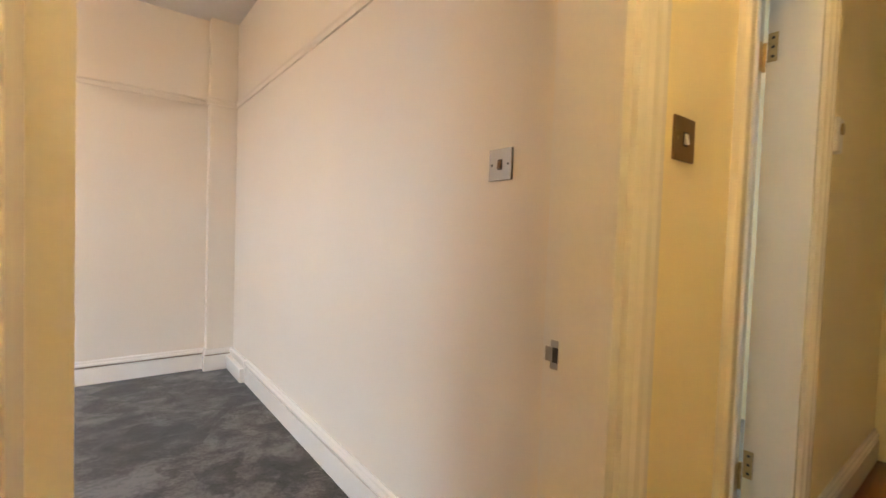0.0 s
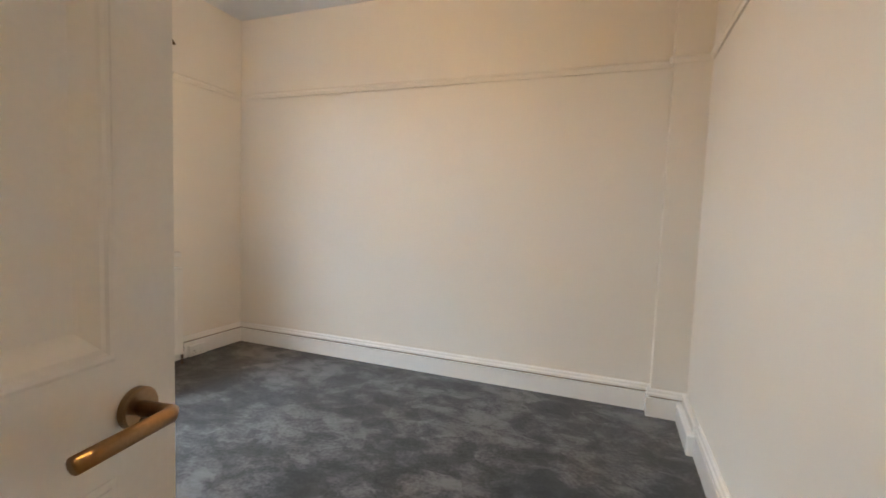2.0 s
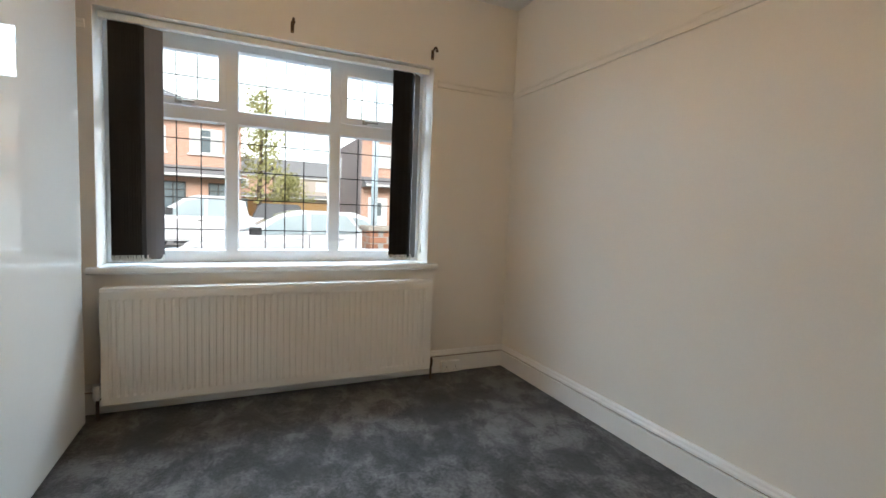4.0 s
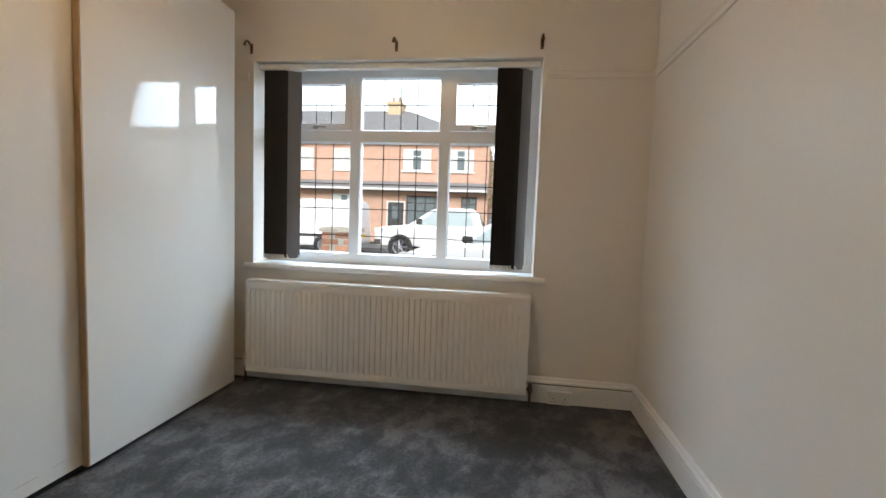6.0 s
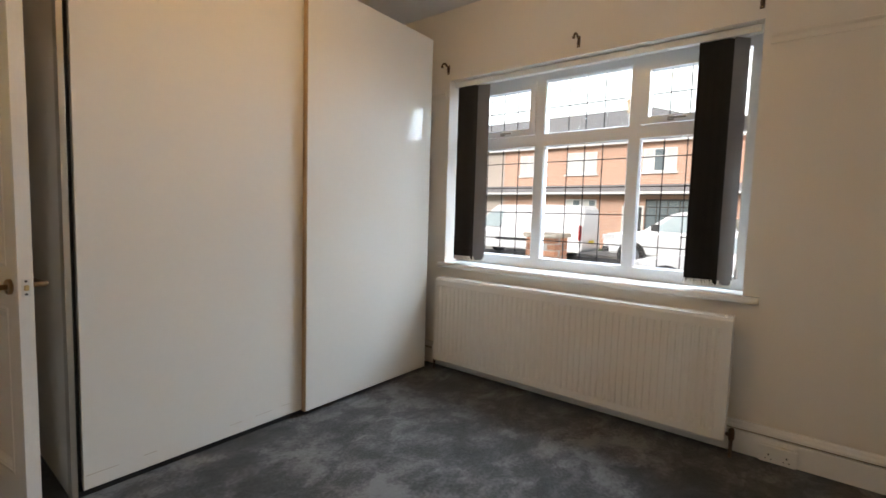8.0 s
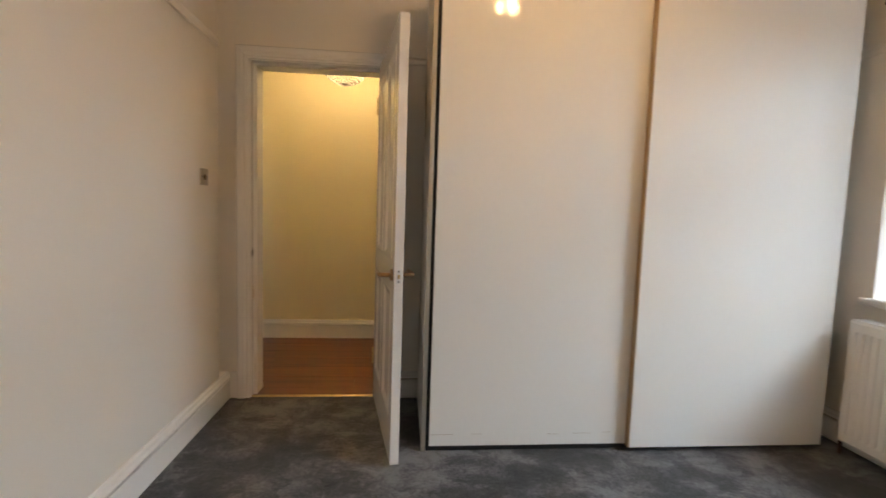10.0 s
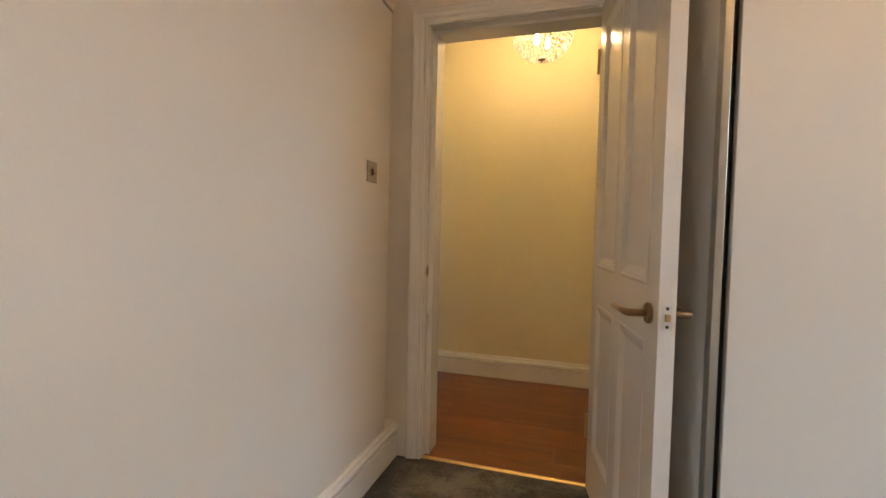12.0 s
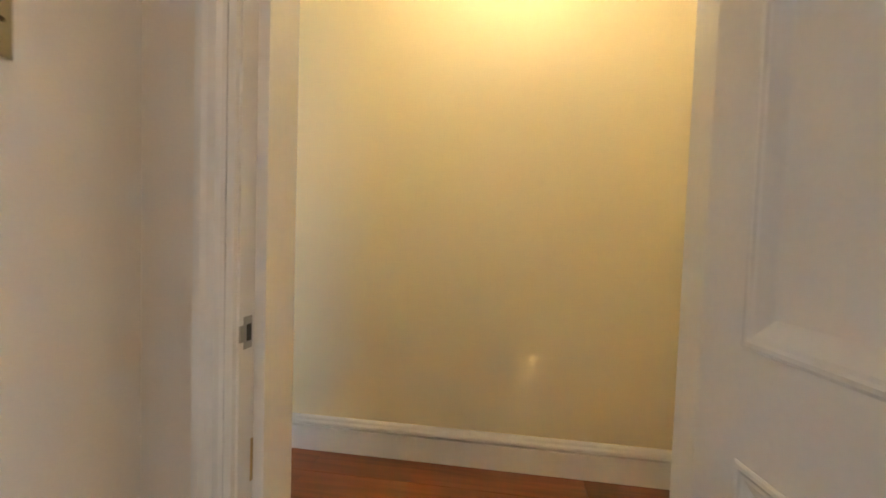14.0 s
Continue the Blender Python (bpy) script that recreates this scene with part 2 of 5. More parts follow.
BLIND_BLACK = mat("black_blind_fabric", (0.022, 0.019, 0.018), 0.85, vary=0.2, scale=12, grain=300, bump=0.2)
BLIND_GREY = mat("grey_blind_fabric", (0.19, 0.185, 0.195), 0.8, vary=0.06, scale=10, grain=300, bump=0.15)
CHAIN = mat("pale_chain", (0.78, 0.77, 0.74), 0.4, vary=0.1)
COPPER = mat("pipe_copper", (0.10, 0.065, 0.045), 0.45, metal=0.6, vary=0.2)

ASPHALT = mat("asphalt", (0.055, 0.055, 0.058), 0.9, vary=0.2, scale=0.6, grain=30, bump=0.3)
PAVING = mat("concrete_flags", (0.30, 0.29, 0.27), 0.9, vary=0.15, scale=0.8, grain=25, bump=0.2)
KERB = mat("kerb_stone", (0.34, 0.33, 0.31), 0.9, vary=0.15, scale=2, grain=40)
GRASS = mat("lawn", (0.06, 0.085, 0.03), 0.95, vary=0.35, scale=2, grain=40, bump=0.4)
HOUSE_BRICK = brick_wall_material("orange_red_brickwork", (0.62, 0.36, 0.26), (0.54, 0.29, 0.20), (0.62, 0.54, 0.47))
CHIMNEY_BRICK = brick_wall_material("buff_brickwork", (0.66, 0.50, 0.30), (0.58, 0.42, 0.24), (0.62, 0.55, 0.45))
HOUSE_CREAM = mat("pale_render", (0.52, 0.45, 0.40), 0.9, vary=0.1, scale=0.8, grain=20)
SLATE = mat("grey_roof_tiles", (0.26, 0.26, 0.265), 0.8, vary=0.25, scale=1.5, grain=14, stretch=(1, 1, 5))
FASCIA = mat("white_fascia", (0.75, 0.75, 0.74), 0.5, vary=0.04)
DARK_GLASS = mat("dim_house_glass", (0.16, 0.20, 0.22), 0.08, vary=0.3, scale=1.5, bump=0.0)
CURTAIN_PALE = mat("net_curtain", (0.62, 0.63, 0.62), 0.8, vary=0.1, scale=4, stretch=(1, 6, 1))
PIER_BRICK = mat("garden_brick", (0.40, 0.17, 0.095), 0.9, vary=0.2, scale=8, grain=60, bump=0.4, per_piece=0.25)
MORTAR = mat("mortar", (0.36, 0.32, 0.28), 0.95, vary=0.12, scale=10, grain=80, bump=0.3)
COPING = mat("coping_stone", (0.42, 0.33, 0.26), 0.9, vary=0.15, scale=6, grain=50, bump=0.3)
CAR_WHITE = mat("white_car_paint", (0.78, 0.79, 0.80), 0.2, vary=0.02, bump=0.0, coat=0.5)
CAR_RED = mat("red_car_paint", (0.45, 0.02, 0.03), 0.2, vary=0.03, bump=0.0, coat=0.5)
# pale base colour puts the sky's reflection into the car windows
CAR_GLASS = mat("car_glass_sky_tint", (0.42, 0.50, 0.52), 0.05, vary=0.1, bump=0.0)
RUBBER = mat("tyre_rubber", (0.02, 0.02, 0.021), 0.8, vary=0.15, scale=20)
ALLOY = mat("alloy_rim", (0.5, 0.5, 0.52), 0.3, metal=0.9, vary=0.05)
TRIM_BLACK = mat("black_trim", (0.025, 0.025, 0.027), 0.5, vary=0.1)
RED_LENS = mat("red_lens", (0.4, 0.01, 0.01), 0.15, vary=0.05)
PLATE_YELLOW = mat("yellow_number_plate", (0.75, 0.58, 0.03), 0.4, vary=0.03)
LAMP_LENS = mat("headlamp_lens", (0.6, 0.62, 0.64), 0.1, vary=0.05)
POST_GREY = mat("galvanised_post", (0.52, 0.59, 0.62), 0.6, metal=0.15, vary=0.1, scale=6)
BARK = mat("bark", (0.10, 0.075, 0.05), 0.95, vary=0.3, scale=5, grain=40, bump=0.6)
LEAF_GREEN = mat("autumn_leaf", (0.42, 0.42, 0.17), 0.7, vary=0.4, scale=1.2, grain=9)
HEDGE_GREEN = mat("evergreen_leaf", (0.035, 0.10, 0.055), 0.8, vary=0.4, scale=3, grain=20)
FENCE_WOOD = mat("orange_fence_wood", (0.42, 0.25, 0.10), 0.85, vary=0.2, scale=3, grain=30, stretch=(1, 1, 0.2))


# ---------------------------------------------------------------- building helpers
def place_of(ob):
    m = ob.matrix_parent_inverse @ ob.matrix_basis
    return place_of(ob.parent) @ m if ob.parent else ob.matrix_basis.copy()


def part(name, bm, material, parent=None, label="", smooth=False):
    """Links a bmesh, given in world metres, as one mesh object, under parent if there is one."""
    bmesh.ops.recalc_face_normals(bm, faces=bm.faces)
    mesh = bpy.data.meshes.new(name)
    bm.to_mesh(mesh)
    bm.free()
    mesh.materials.append(material)
    if smooth:
        mesh.polygons.foreach_set("use_smooth", [True] * len(mesh.polygons))
    ob = new(name, mesh)
    if parent:
        ob.parent = parent
        ob.matrix_parent_inverse = place_of(parent).inverted()
    if label:
        tagged(ob, label)
    return ob


def thing(name, at, label, category, group=""):
    ob = new(name)
    ob.location = at
    ob.empty_display_size = 0.1
    return tagged(ob, label, category, group)


def setting(name, bm, material, label, category="wall", smooth=False):
    return tagged(part(name, bm, material, smooth=smooth), label, category, kind="structure")


def box(bm, x0, x1, y0, y1, z0, z1, bevel=0.0, m=None):
    r = bmesh.ops.create_cube(bm, size=1.0)
    vs = r["verts"]
    for v in vs:
        v.co = Vector(((x0 + x1) / 2 + v.co.x * (x1 - x0), (y0 + y1) / 2 + v.co.y * (y1 - y0), (z0 + z1) / 2 + v.co.z * (z1 - z0)))
    if bevel:
        es = list({e for v in vs for e in v.link_edges})
        out = bmesh.ops.bevel(bm, geom=es, offset=bevel, segments=2, affect="EDGES", profile=0.5)
        vs = list({v for f in out["faces"] for v in f.verts} | {v for v in vs if v.is_valid})
    if m:
        bmesh.ops.transform(bm, matrix=m, verts=[v for v in vs if v.is_valid])
    return vs


def boxes(*rows, bevel=0.0, m=None):
    bm = bmesh.new()
    for r in rows:
        box(bm, *r, bevel=bevel, m=m)
    return bm


def tube(bm, points, radius, segments=10, caps=True):
    """A round bar through the points, mitred at the bends."""
    pts = [Vector(p) for p in points]
    rings = []
    for i, p in enumerate(pts):
        a = (pts[i] - pts[i - 1]).normalized() if i else (pts[1] - pts[0]).normalized()
        b = (pts[i + 1] - pts[i]).normalized() if i < len(pts) - 1 else a
        d = (a + b).normalized()
        up = Vector((0, 0, 1)) if abs(d.z) < 0.9 else Vector((1, 0, 0))
        u = d.cross(up).normalized()
        w = d.cross(u).normalized()
        k = 1 / max(0.5, a.dot(d))
        r = radius[i] if isinstance(radius, (list, tuple)) else radius
        side = a.cross(b)
        ring = []
        for s in range(segments):
            ang = 2 * math.pi * s / segments
            off = u * math.cos(ang) * r + w * math.sin(ang) * r
            if side.length > 1e-4:
                n = side.normalized().cross(d).normalized()
                off += n * off.dot(n) * (k - 1)
            ring.append(bm.verts.new(p + off))
        rings.append(ring)
    for r0, r1 in zip(rings, rings[1:]):
        for s in range(segments):
            bm.faces.new((r0[s], r0[(s + 1) % segments], r1[(s + 1) % segments], r1[s]))
    if caps:
        bm.faces.new(rings[0][::-1])
        bm.faces.new(rings[-1])
    return bm


def lathe(bm, profile, centre, axis="z", segments=24):
    """Turns (radius, height) pairs round an axis through centre."""
    c = Vector(centre)
    rings = []
    for r, h in profile:
        ring = []
        for s in range(segments):
            a = 2 * math.pi * s / segments
            u, v = r * math.cos(a), r * math.sin(a)
            off = {"z": (u, v, h), "x": (h, u, v), "y": (u, h, v)}[axis]
            ring.append(bm.verts.new(c + Vector(off)))
        rings.append(ring)
    for r0, r1 in zip(rings, rings[1:]):
        for s in range(segments):
            bm.faces.new((r0[s], r0[(s + 1) % segments], r1[(s + 1) % segments], r1[s]))
    bm.faces.new(rings[0][::-1])
    bm.faces.new(rings[-1])
    return bm


def moulding(bm, start, end, out, profile, cut0=0.0, cut1=0.0):
    """Runs a profile of (distance from the wall, height) from start to end; out is the wall's normal. cut: mitre per metre of depth at each end."""
    a, b, n = Vector(start), Vector(end), Vector(out)
    d = (b - a).normalized()
    r0 = [bm.verts.new(a + n * p + Vector((0, 0, h)) + d * p * cut0) for p, h in profile]
    r1 = [bm.verts.new(b + n * p + Vector((0, 0, h)) - d * p * cut1) for p, h in profile]
    k = len(profile)
    for i in range(k):
        bm.faces.new((r0[i], r0[(i + 1) % k], r1[(i + 1) % k], r1[i]))
    bm.faces.new(r0[::-1])
    bm.faces.new(r1)
    return bm


def frame_moulding(bm, origin, u, v, n, w, h, profile):
    """A mitred frame of width w and height h round a panel, from profile pairs (inset from the edge, height along n)."""
    o, u, v, n = Vector(origin), Vector(u), Vector(v), Vector(n)
    rings = []
    for inset, up in profile:
        rings.append([bm.verts.new(o + u * x + v * y + n * up) for x, y in ((inset, inset), (w - inset, inset), (w - inset, h - inset), (inset, h - inset))])
    for r0, r1 in zip(rings, rings[1:]):
        for s in range(4):
            bm.faces.new((r0[s], r0[(s + 1) % 4], r1[(s + 1) % 4], r1[s]))
    return bm


# ---------------------------------------------------------------- the shell
WEST, NORTH, HIGH = -3.40, 3.27, 2.66
OUTER = -3.72
HALL_S, HALL_N = -1.30, -0.155
SILL, HEAD = 0.80, 2.15
WIN_S, WIN_N = 0.715, 2.615
DOOR_E, DOOR_W, DOOR_TOP = -0.117, -0.948, 2.02
D2_W, D2_E = 0.36, 1.02

bm = boxes((WEST, 0.0, 0.0, NORTH, -0.08, 0.0))
carpet = setting("floor_bedroom", bm, CARPET, "dark grey velvet pile carpet with brushed drifts", "carpet")
bm = boxes((-2.4, 2.4, HALL_S, HALL_N, -0.09, -0.012), (DOOR_W, DOOR_E, HALL_N, 0.0, -0.09, -0.012))
hall_floor = setting("floor_hall", bm, mat("floor_underlay", (0.05, 0.03, 0.02), 0.9), "red-brown wood laminate floor of the hall", "floor")
bm = boxes((0.12, 2.4, HALL_N, 2.5, -0.09, -0.004))
setting("floor_side_room", bm, PAVING, "plain pale floor of the side room", "floor")

# west wall with the window opening
bm = boxes((OUTER, WEST, -0.155, WIN_S, -0.3, 2.9), (OUTER, WEST, WIN_N, NORTH + 0.2, -0.3, 2.9),
           (OUTER, WEST, WIN_S, WIN_N, -0.3, SILL - 0.035), (OUTER, WEST, WIN_S, WIN_N, HEAD, 2.9))
setting("wall_west", bm, PAINT, "cream painted bedroom wall with a deep window reveal")
bm = boxes((WEST, 0.12, NORTH, NORTH + 0.2, -0.1, HIGH))
setting("wall_north", bm, PAINT, "cream painted plain bedroom wall under a picture rail")
# the wall steps back a little beside the door casing
NOOK = 0.11
bm = boxes((0.0, 0.12, NOOK, NORTH, -0.1, HIGH), (0.05, 0.12, 0.0, NOOK, -0.1, HIGH), (0.0, 0.05, 0.0, NOOK, -0.1, 0.161))
setting("wall_east", bm, PAINT, "cream painted bedroom wall with a chrome light switch")
bm = boxes((-0.19, 0.0, 3.19, NORTH, 0.0, HIGH))
setting("pipe_boxing", bm, PAINT, "cream painted boxed-in pipe in the room corner", "boxing")
# south wall: the bedroom half is cream, the hall half yellow cream
MID = -0.08
bm = boxes((WEST, DOOR_W, MID, 0.0, -0.1, HIGH), (DOOR_E, 0.05, MID, 0.0, -0.1, HIGH), (DOOR_W, DOOR_E, MID, 0.0, DOOR_TOP, HIGH))
setting("wall_south", bm, PAINT, "cream painted bedroom wall with the doorway")
bm = boxes((-2.4, DOOR_W, HALL_N, MID, -0.1, HIGH), (DOOR_E, D2_W, HALL_N, MID, -0.1, HIGH), (DOOR_W, DOOR_E, HALL_N, MID, DOOR_TOP, HIGH),
           (D2_E, 2.4, HALL_N, MID, -0.1, HIGH), (D2_W, D2_E, HALL_N, MID, DOOR_TOP, HIGH))
setting("wall_hall_north", bm, HALL_PAINT, "yellow cream hall wall with two doorways")
bm = boxes((-2.4, 2.4, HALL_S - 0.15, HALL_S, -0.1, HIGH))
setting("wall_hall_south", bm, HALL_PAINT, "yellow cream plain hall wall")
bm = boxes((-2.55, -2.4, HALL_S, HALL_N, -0.1, HIGH))
setting("wall_hall_west", bm, HALL_PAINT, "yellow cream plain end wall of the hall")
bm = boxes((2.4, 2.55, HALL_S - 0.15, 2.65, -0.1, HIGH))
setting("wall_hall_east", bm, HALL_PAINT, "plain end wall of the hall and side room")
SIDE_PAINT = mat("pale_blue_paint", (0.66, 0.74, 0.76), 0.6, vary=0.03, scale=1.5, bump=0.08)
bm = boxes((0.12, 2.4, 2.5, 2.65, -0.1, HIGH))
setting("wall_side_room", bm, SIDE_PAINT, "pale blue wall of the side room")
bm = boxes((0.12, 0.135, MID, 2.5, 0.0, HIGH))
setting("wall_side_room_west", bm, SIDE_PAINT, "pale blue side wall of the side room")
bm = boxes((WEST, 0.12, MID, NORTH, HIGH, HIGH + 0.15))
setting("ceiling", bm, CEILING, "white painted bedroom ceiling", "ceiling")
bm = boxes((-2.4, 2.4, HALL_S, MID, HIGH + 0.002, HIGH + 0.15), (0.12, 2.4, MID, 2.5, HIGH + 0.002, HIGH + 0.15))
setting("ceiling_hall", bm, CEILING, "white painted hall ceiling", "ceiling")

# skirting boards and picture rail
SKIRT = [(0, 0), (0.022, 0), (0.022, 0.110), (0.021, 0.1125), (0.001, 0.1130), (0.001, 0.1235), (0.021, 0.124), (0.022, 0.128), (0.021, 0.136), (0.014, 0.144), (0.012, 0.155), (0.006, 0.163), (0, 0.163)]
RAIL = [(0, 2.022), (0.010, 2.022), (0.011, 2.034), (0.012, 2.046), (0.018, 2.055), (0.019, 2.061), (0.015, 2.066), (0, 2.069)]
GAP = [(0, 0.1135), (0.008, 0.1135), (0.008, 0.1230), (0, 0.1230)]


def run(name, profile, label, category, *legs):
    bm = bmesh.new()
    for a, b, n, c0, c1 in legs:
        moulding(bm, (*a, 0), (*b, 0), (*n, 0), profile, c0, c1)
    ob = setting(name, bm, GLOSS_WHITE if category == "skirting" else PAINT, label, category)
    # a dark brown strip inside the groove stands for its shade
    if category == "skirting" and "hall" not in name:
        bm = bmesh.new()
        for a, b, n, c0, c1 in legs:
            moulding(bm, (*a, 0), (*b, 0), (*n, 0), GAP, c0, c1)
        part("groove", bm, GROOVE_SHADE, ob, "dark brown strip painted as the shade in the groove")
    return ob


run("baseboard_north", SKIRT, "white moulded skirting board with a shadow groove", "skirting", ((WEST, NORTH), (-0.19, NORTH), (0, -1), 1, 0))
run("baseboard_boxing", SKIRT, "white moulded skirting round the pipe boxing", "skirting",
    ((-0.19, 3.19), (-0.0, 3.19), (0, -1), -1, 0), ((-0.19, NORTH), (-0.19, 3.19), (-1, 0), 1, -1))
run("baseboard_west", SKIRT, "white moulded skirting board behind the radiator", "skirting", ((WEST, 0.0), (WEST, NORTH), (1, 0), 0, 1))
run("baseboard_east", SKIRT, "white moulded skirting board along the switch wall", "skirting", ((0, 2.755), (0, 0.0), (-1, 0), 0, 0))
run("baseboard_south", SKIRT, "white moulded skirting behind the wardrobe", "skirting", ((-1.035, 0), (WEST, 0), (0, 1), 0, 0))
run("baseboard_hall", SKIRT, "cream moulded skirting board of the hall", "skirting", ((2.4, HALL_S), (-2.4, HALL_S), (0, 1), 0, 0))
run("baseboard_hall_north", SKIRT, "cream moulded skirting beside the doorways", "skirting",
    ((-2.4, HALL_N), (-1.035, HALL_N), (0, -1), 0, 0), ((-0.035, HALL_N), (D2_W - 0.07, HALL_N), (0, -1), 0, 0), ((D2_E + 0.07, HALL_N), (2.4, HALL_N), (0, -1), 0, 0))
run("picture_rail_north", RAIL, "painted picture rail round the bedroom", "picture rail",
    ((WEST, NORTH), (-0.19, NORTH), (0, -1), 1, 0), ((-0.19, 3.19), (0, 3.19), (0, -1), -1, 1), ((-0.19, NORTH), (-0.19, 3.19), (-1, 0), 1, -1))
run("picture_rail_east", RAIL, "painted picture rail above the switch", "picture rail", ((0, 3.19), (0, NOOK), (-1, 0), 1, 0))
run("picture_rail_west", RAIL, "painted picture rail stopping at the window", "picture rail", ((WEST, WIN_N + 0.03), (WEST, NORTH), (1, 0), 0, 1), ((WEST, 0.0), (WEST, WIN_S - 0.03), (1, 0), 1, 0))
run("picture_rail_south", RAIL, "painted picture rail level with the door head", "picture rail", ((-1.035, 0), (WEST, 0), (0, 1), 0, 1))
bm = boxes((-0.056, 0.0, 2.755, 3.168, 0.0, 0.105), (-0.030, 0.0, 2.755, 3.168, 0.105, 0.160), bevel=0.008)
setting("baseboard_end", bm, GLOSS_WHITE, "white boxed-out end of the skirting near the corner", "skirting")


# ---------------------------------------------------------------- doorway linings and architraves
ARCH = [(0.0, 0.0), (0.0, 0.012), (0.012, 0.016), (0.018, 0.012), (0.026, 0.014), (0.034, 0.020), (0.050, 0.021), (0.060, 0.024), (0.074, 0.024), (0.080, 0.016), (0.080, 0.0)]


def architrave(bm, x_in0, x_in1, top, face, out, wide=1.0):
    """Moulded casing round an opening, mitred at the top corners. face: the wall's y; out: +1 or -1."""
    rows = []
    for u, p in ARCH:
        u *= wide
        y = face + out * p
        rows.append([bm.verts.new(q) for q in ((x_in1 + u, y, 0.0), (x_in1 + u, y, top + u), (x_in0 - u, y, top + u), (x_in0 - u, y, 0.0))])
    for r0, r1 in zip(rows, rows[1:]):
        for s in range(3):
            bm.faces.new((r0[s], r0[s + 1], r1[s + 1], r1[s]))
    return bm


def door_frame(name, x0, x1, y0, y1, stop_y0, stop_y1, label, paint, wide=0.014, s2=0.014):
    t = 0.025
    frame_ob = setting(name, boxes((x0, x0 + t, y0, y1, 0, DOOR_TOP), (x1 - t, x1, y0, y1, 0, DOOR_TOP), (x0 + t, x1 - t, y0, y1, DOOR_TOP - t, DOOR_TOP)), paint, label, "door frame")
    s = 0.014
    part("door_stop", boxes((x0 + t, x0 + t + wide, stop_y0, stop_y1, 0, DOOR_TOP - t), (x1 - t - s2, x1 - t, stop_y0, stop_y1, 0, DOOR_TOP - t),
                            (x0 + t + wide, x1 - t - s2, stop_y0, stop_y1, DOOR_TOP - t - s, DOOR_TOP - t)), paint, frame_ob)
    return frame_ob


door_lining = door_frame("door_frame_1", DOOR_W, DOOR_E, HALL_N, 0.0, HALL_N, -0.046, "white gloss painted door lining with a stop", GLOSS_WHITE, 0.014, 0.022)
bm = architrave(bmesh.new(), DOOR_W + 0.02, DOOR_E - 0.02, DOOR_TOP - 0.02, 0.0, 1, 0.9)
part("architrave", bm, GLOSS_WHITE, door_lining, "moulded white architrave")
bm = architrave(bmesh.new(), DOOR_W + 0.02, DOOR_E - 0.02, DOOR_TOP - 0.02, HALL_N, -1)
part("architrave", bm, GLOSS_WHITE, door_lining, "moulded white architrave")
bm = boxes((-0.066, -0.022, 0.0, 0.012, 0.0, 0.160))
part("plinth", bm, GLOSS_WHITE, door_lining)
# strike plates in the jamb
bm = boxes((-0.1445, -0.1415, -0.036, -0.012, 0.852, 0.910), bevel=0.001)
part("strike_plate", bm, CHROME, door_lining, "chrome strike plate")
bm = boxes((-0.1455, -0.1425, -0.031, -0.018, 0.866, 0.896))
part("strike_hole", bm, DARK_PLASTIC, door_lining)
bm = boxes((-0.1445, -0.1415, -0.014, 0.001, 0.866, 0.896), bevel=0.001)
part("strike_lip", bm, CHROME, door_lining)
bm = boxes((-0.1440, -0.1415, -0.045, -0.038, 0.60, 0.68), bevel=0.001)
part("lower_keep", bm, BRASS, door_lining, "small worn keep plate")

door_lining_2 = door_frame("door_frame_2", D2_W, D2_E, HALL_N, 0.0, HALL_N, -0.046, "white door lining of the side room", GLOSS_WHITE)
bm = architrave(bmesh.new(), D2_W + 0.02, D2_E - 0.02, DOOR_TOP - 0.02, HALL_N, -1)
part("architrave", bm, GLOSS_WHITE, door_lining_2, "moulded architrave")

bm = moulding(bmesh.new(), (DOOR_W + 0.025, -0.03, 0), (DOOR_E - 0.025, -0.03, 0), (0, 1, 0), [(0, -0.012), (0.0, 0.001), (0.008, 0.005), (0.016, 0.006), (0.026, 0.002), (0.026, -0.012)])
setting("threshold_strip", bm, BRASS, "worn brass threshold strip between carpet and laminate", "threshold")


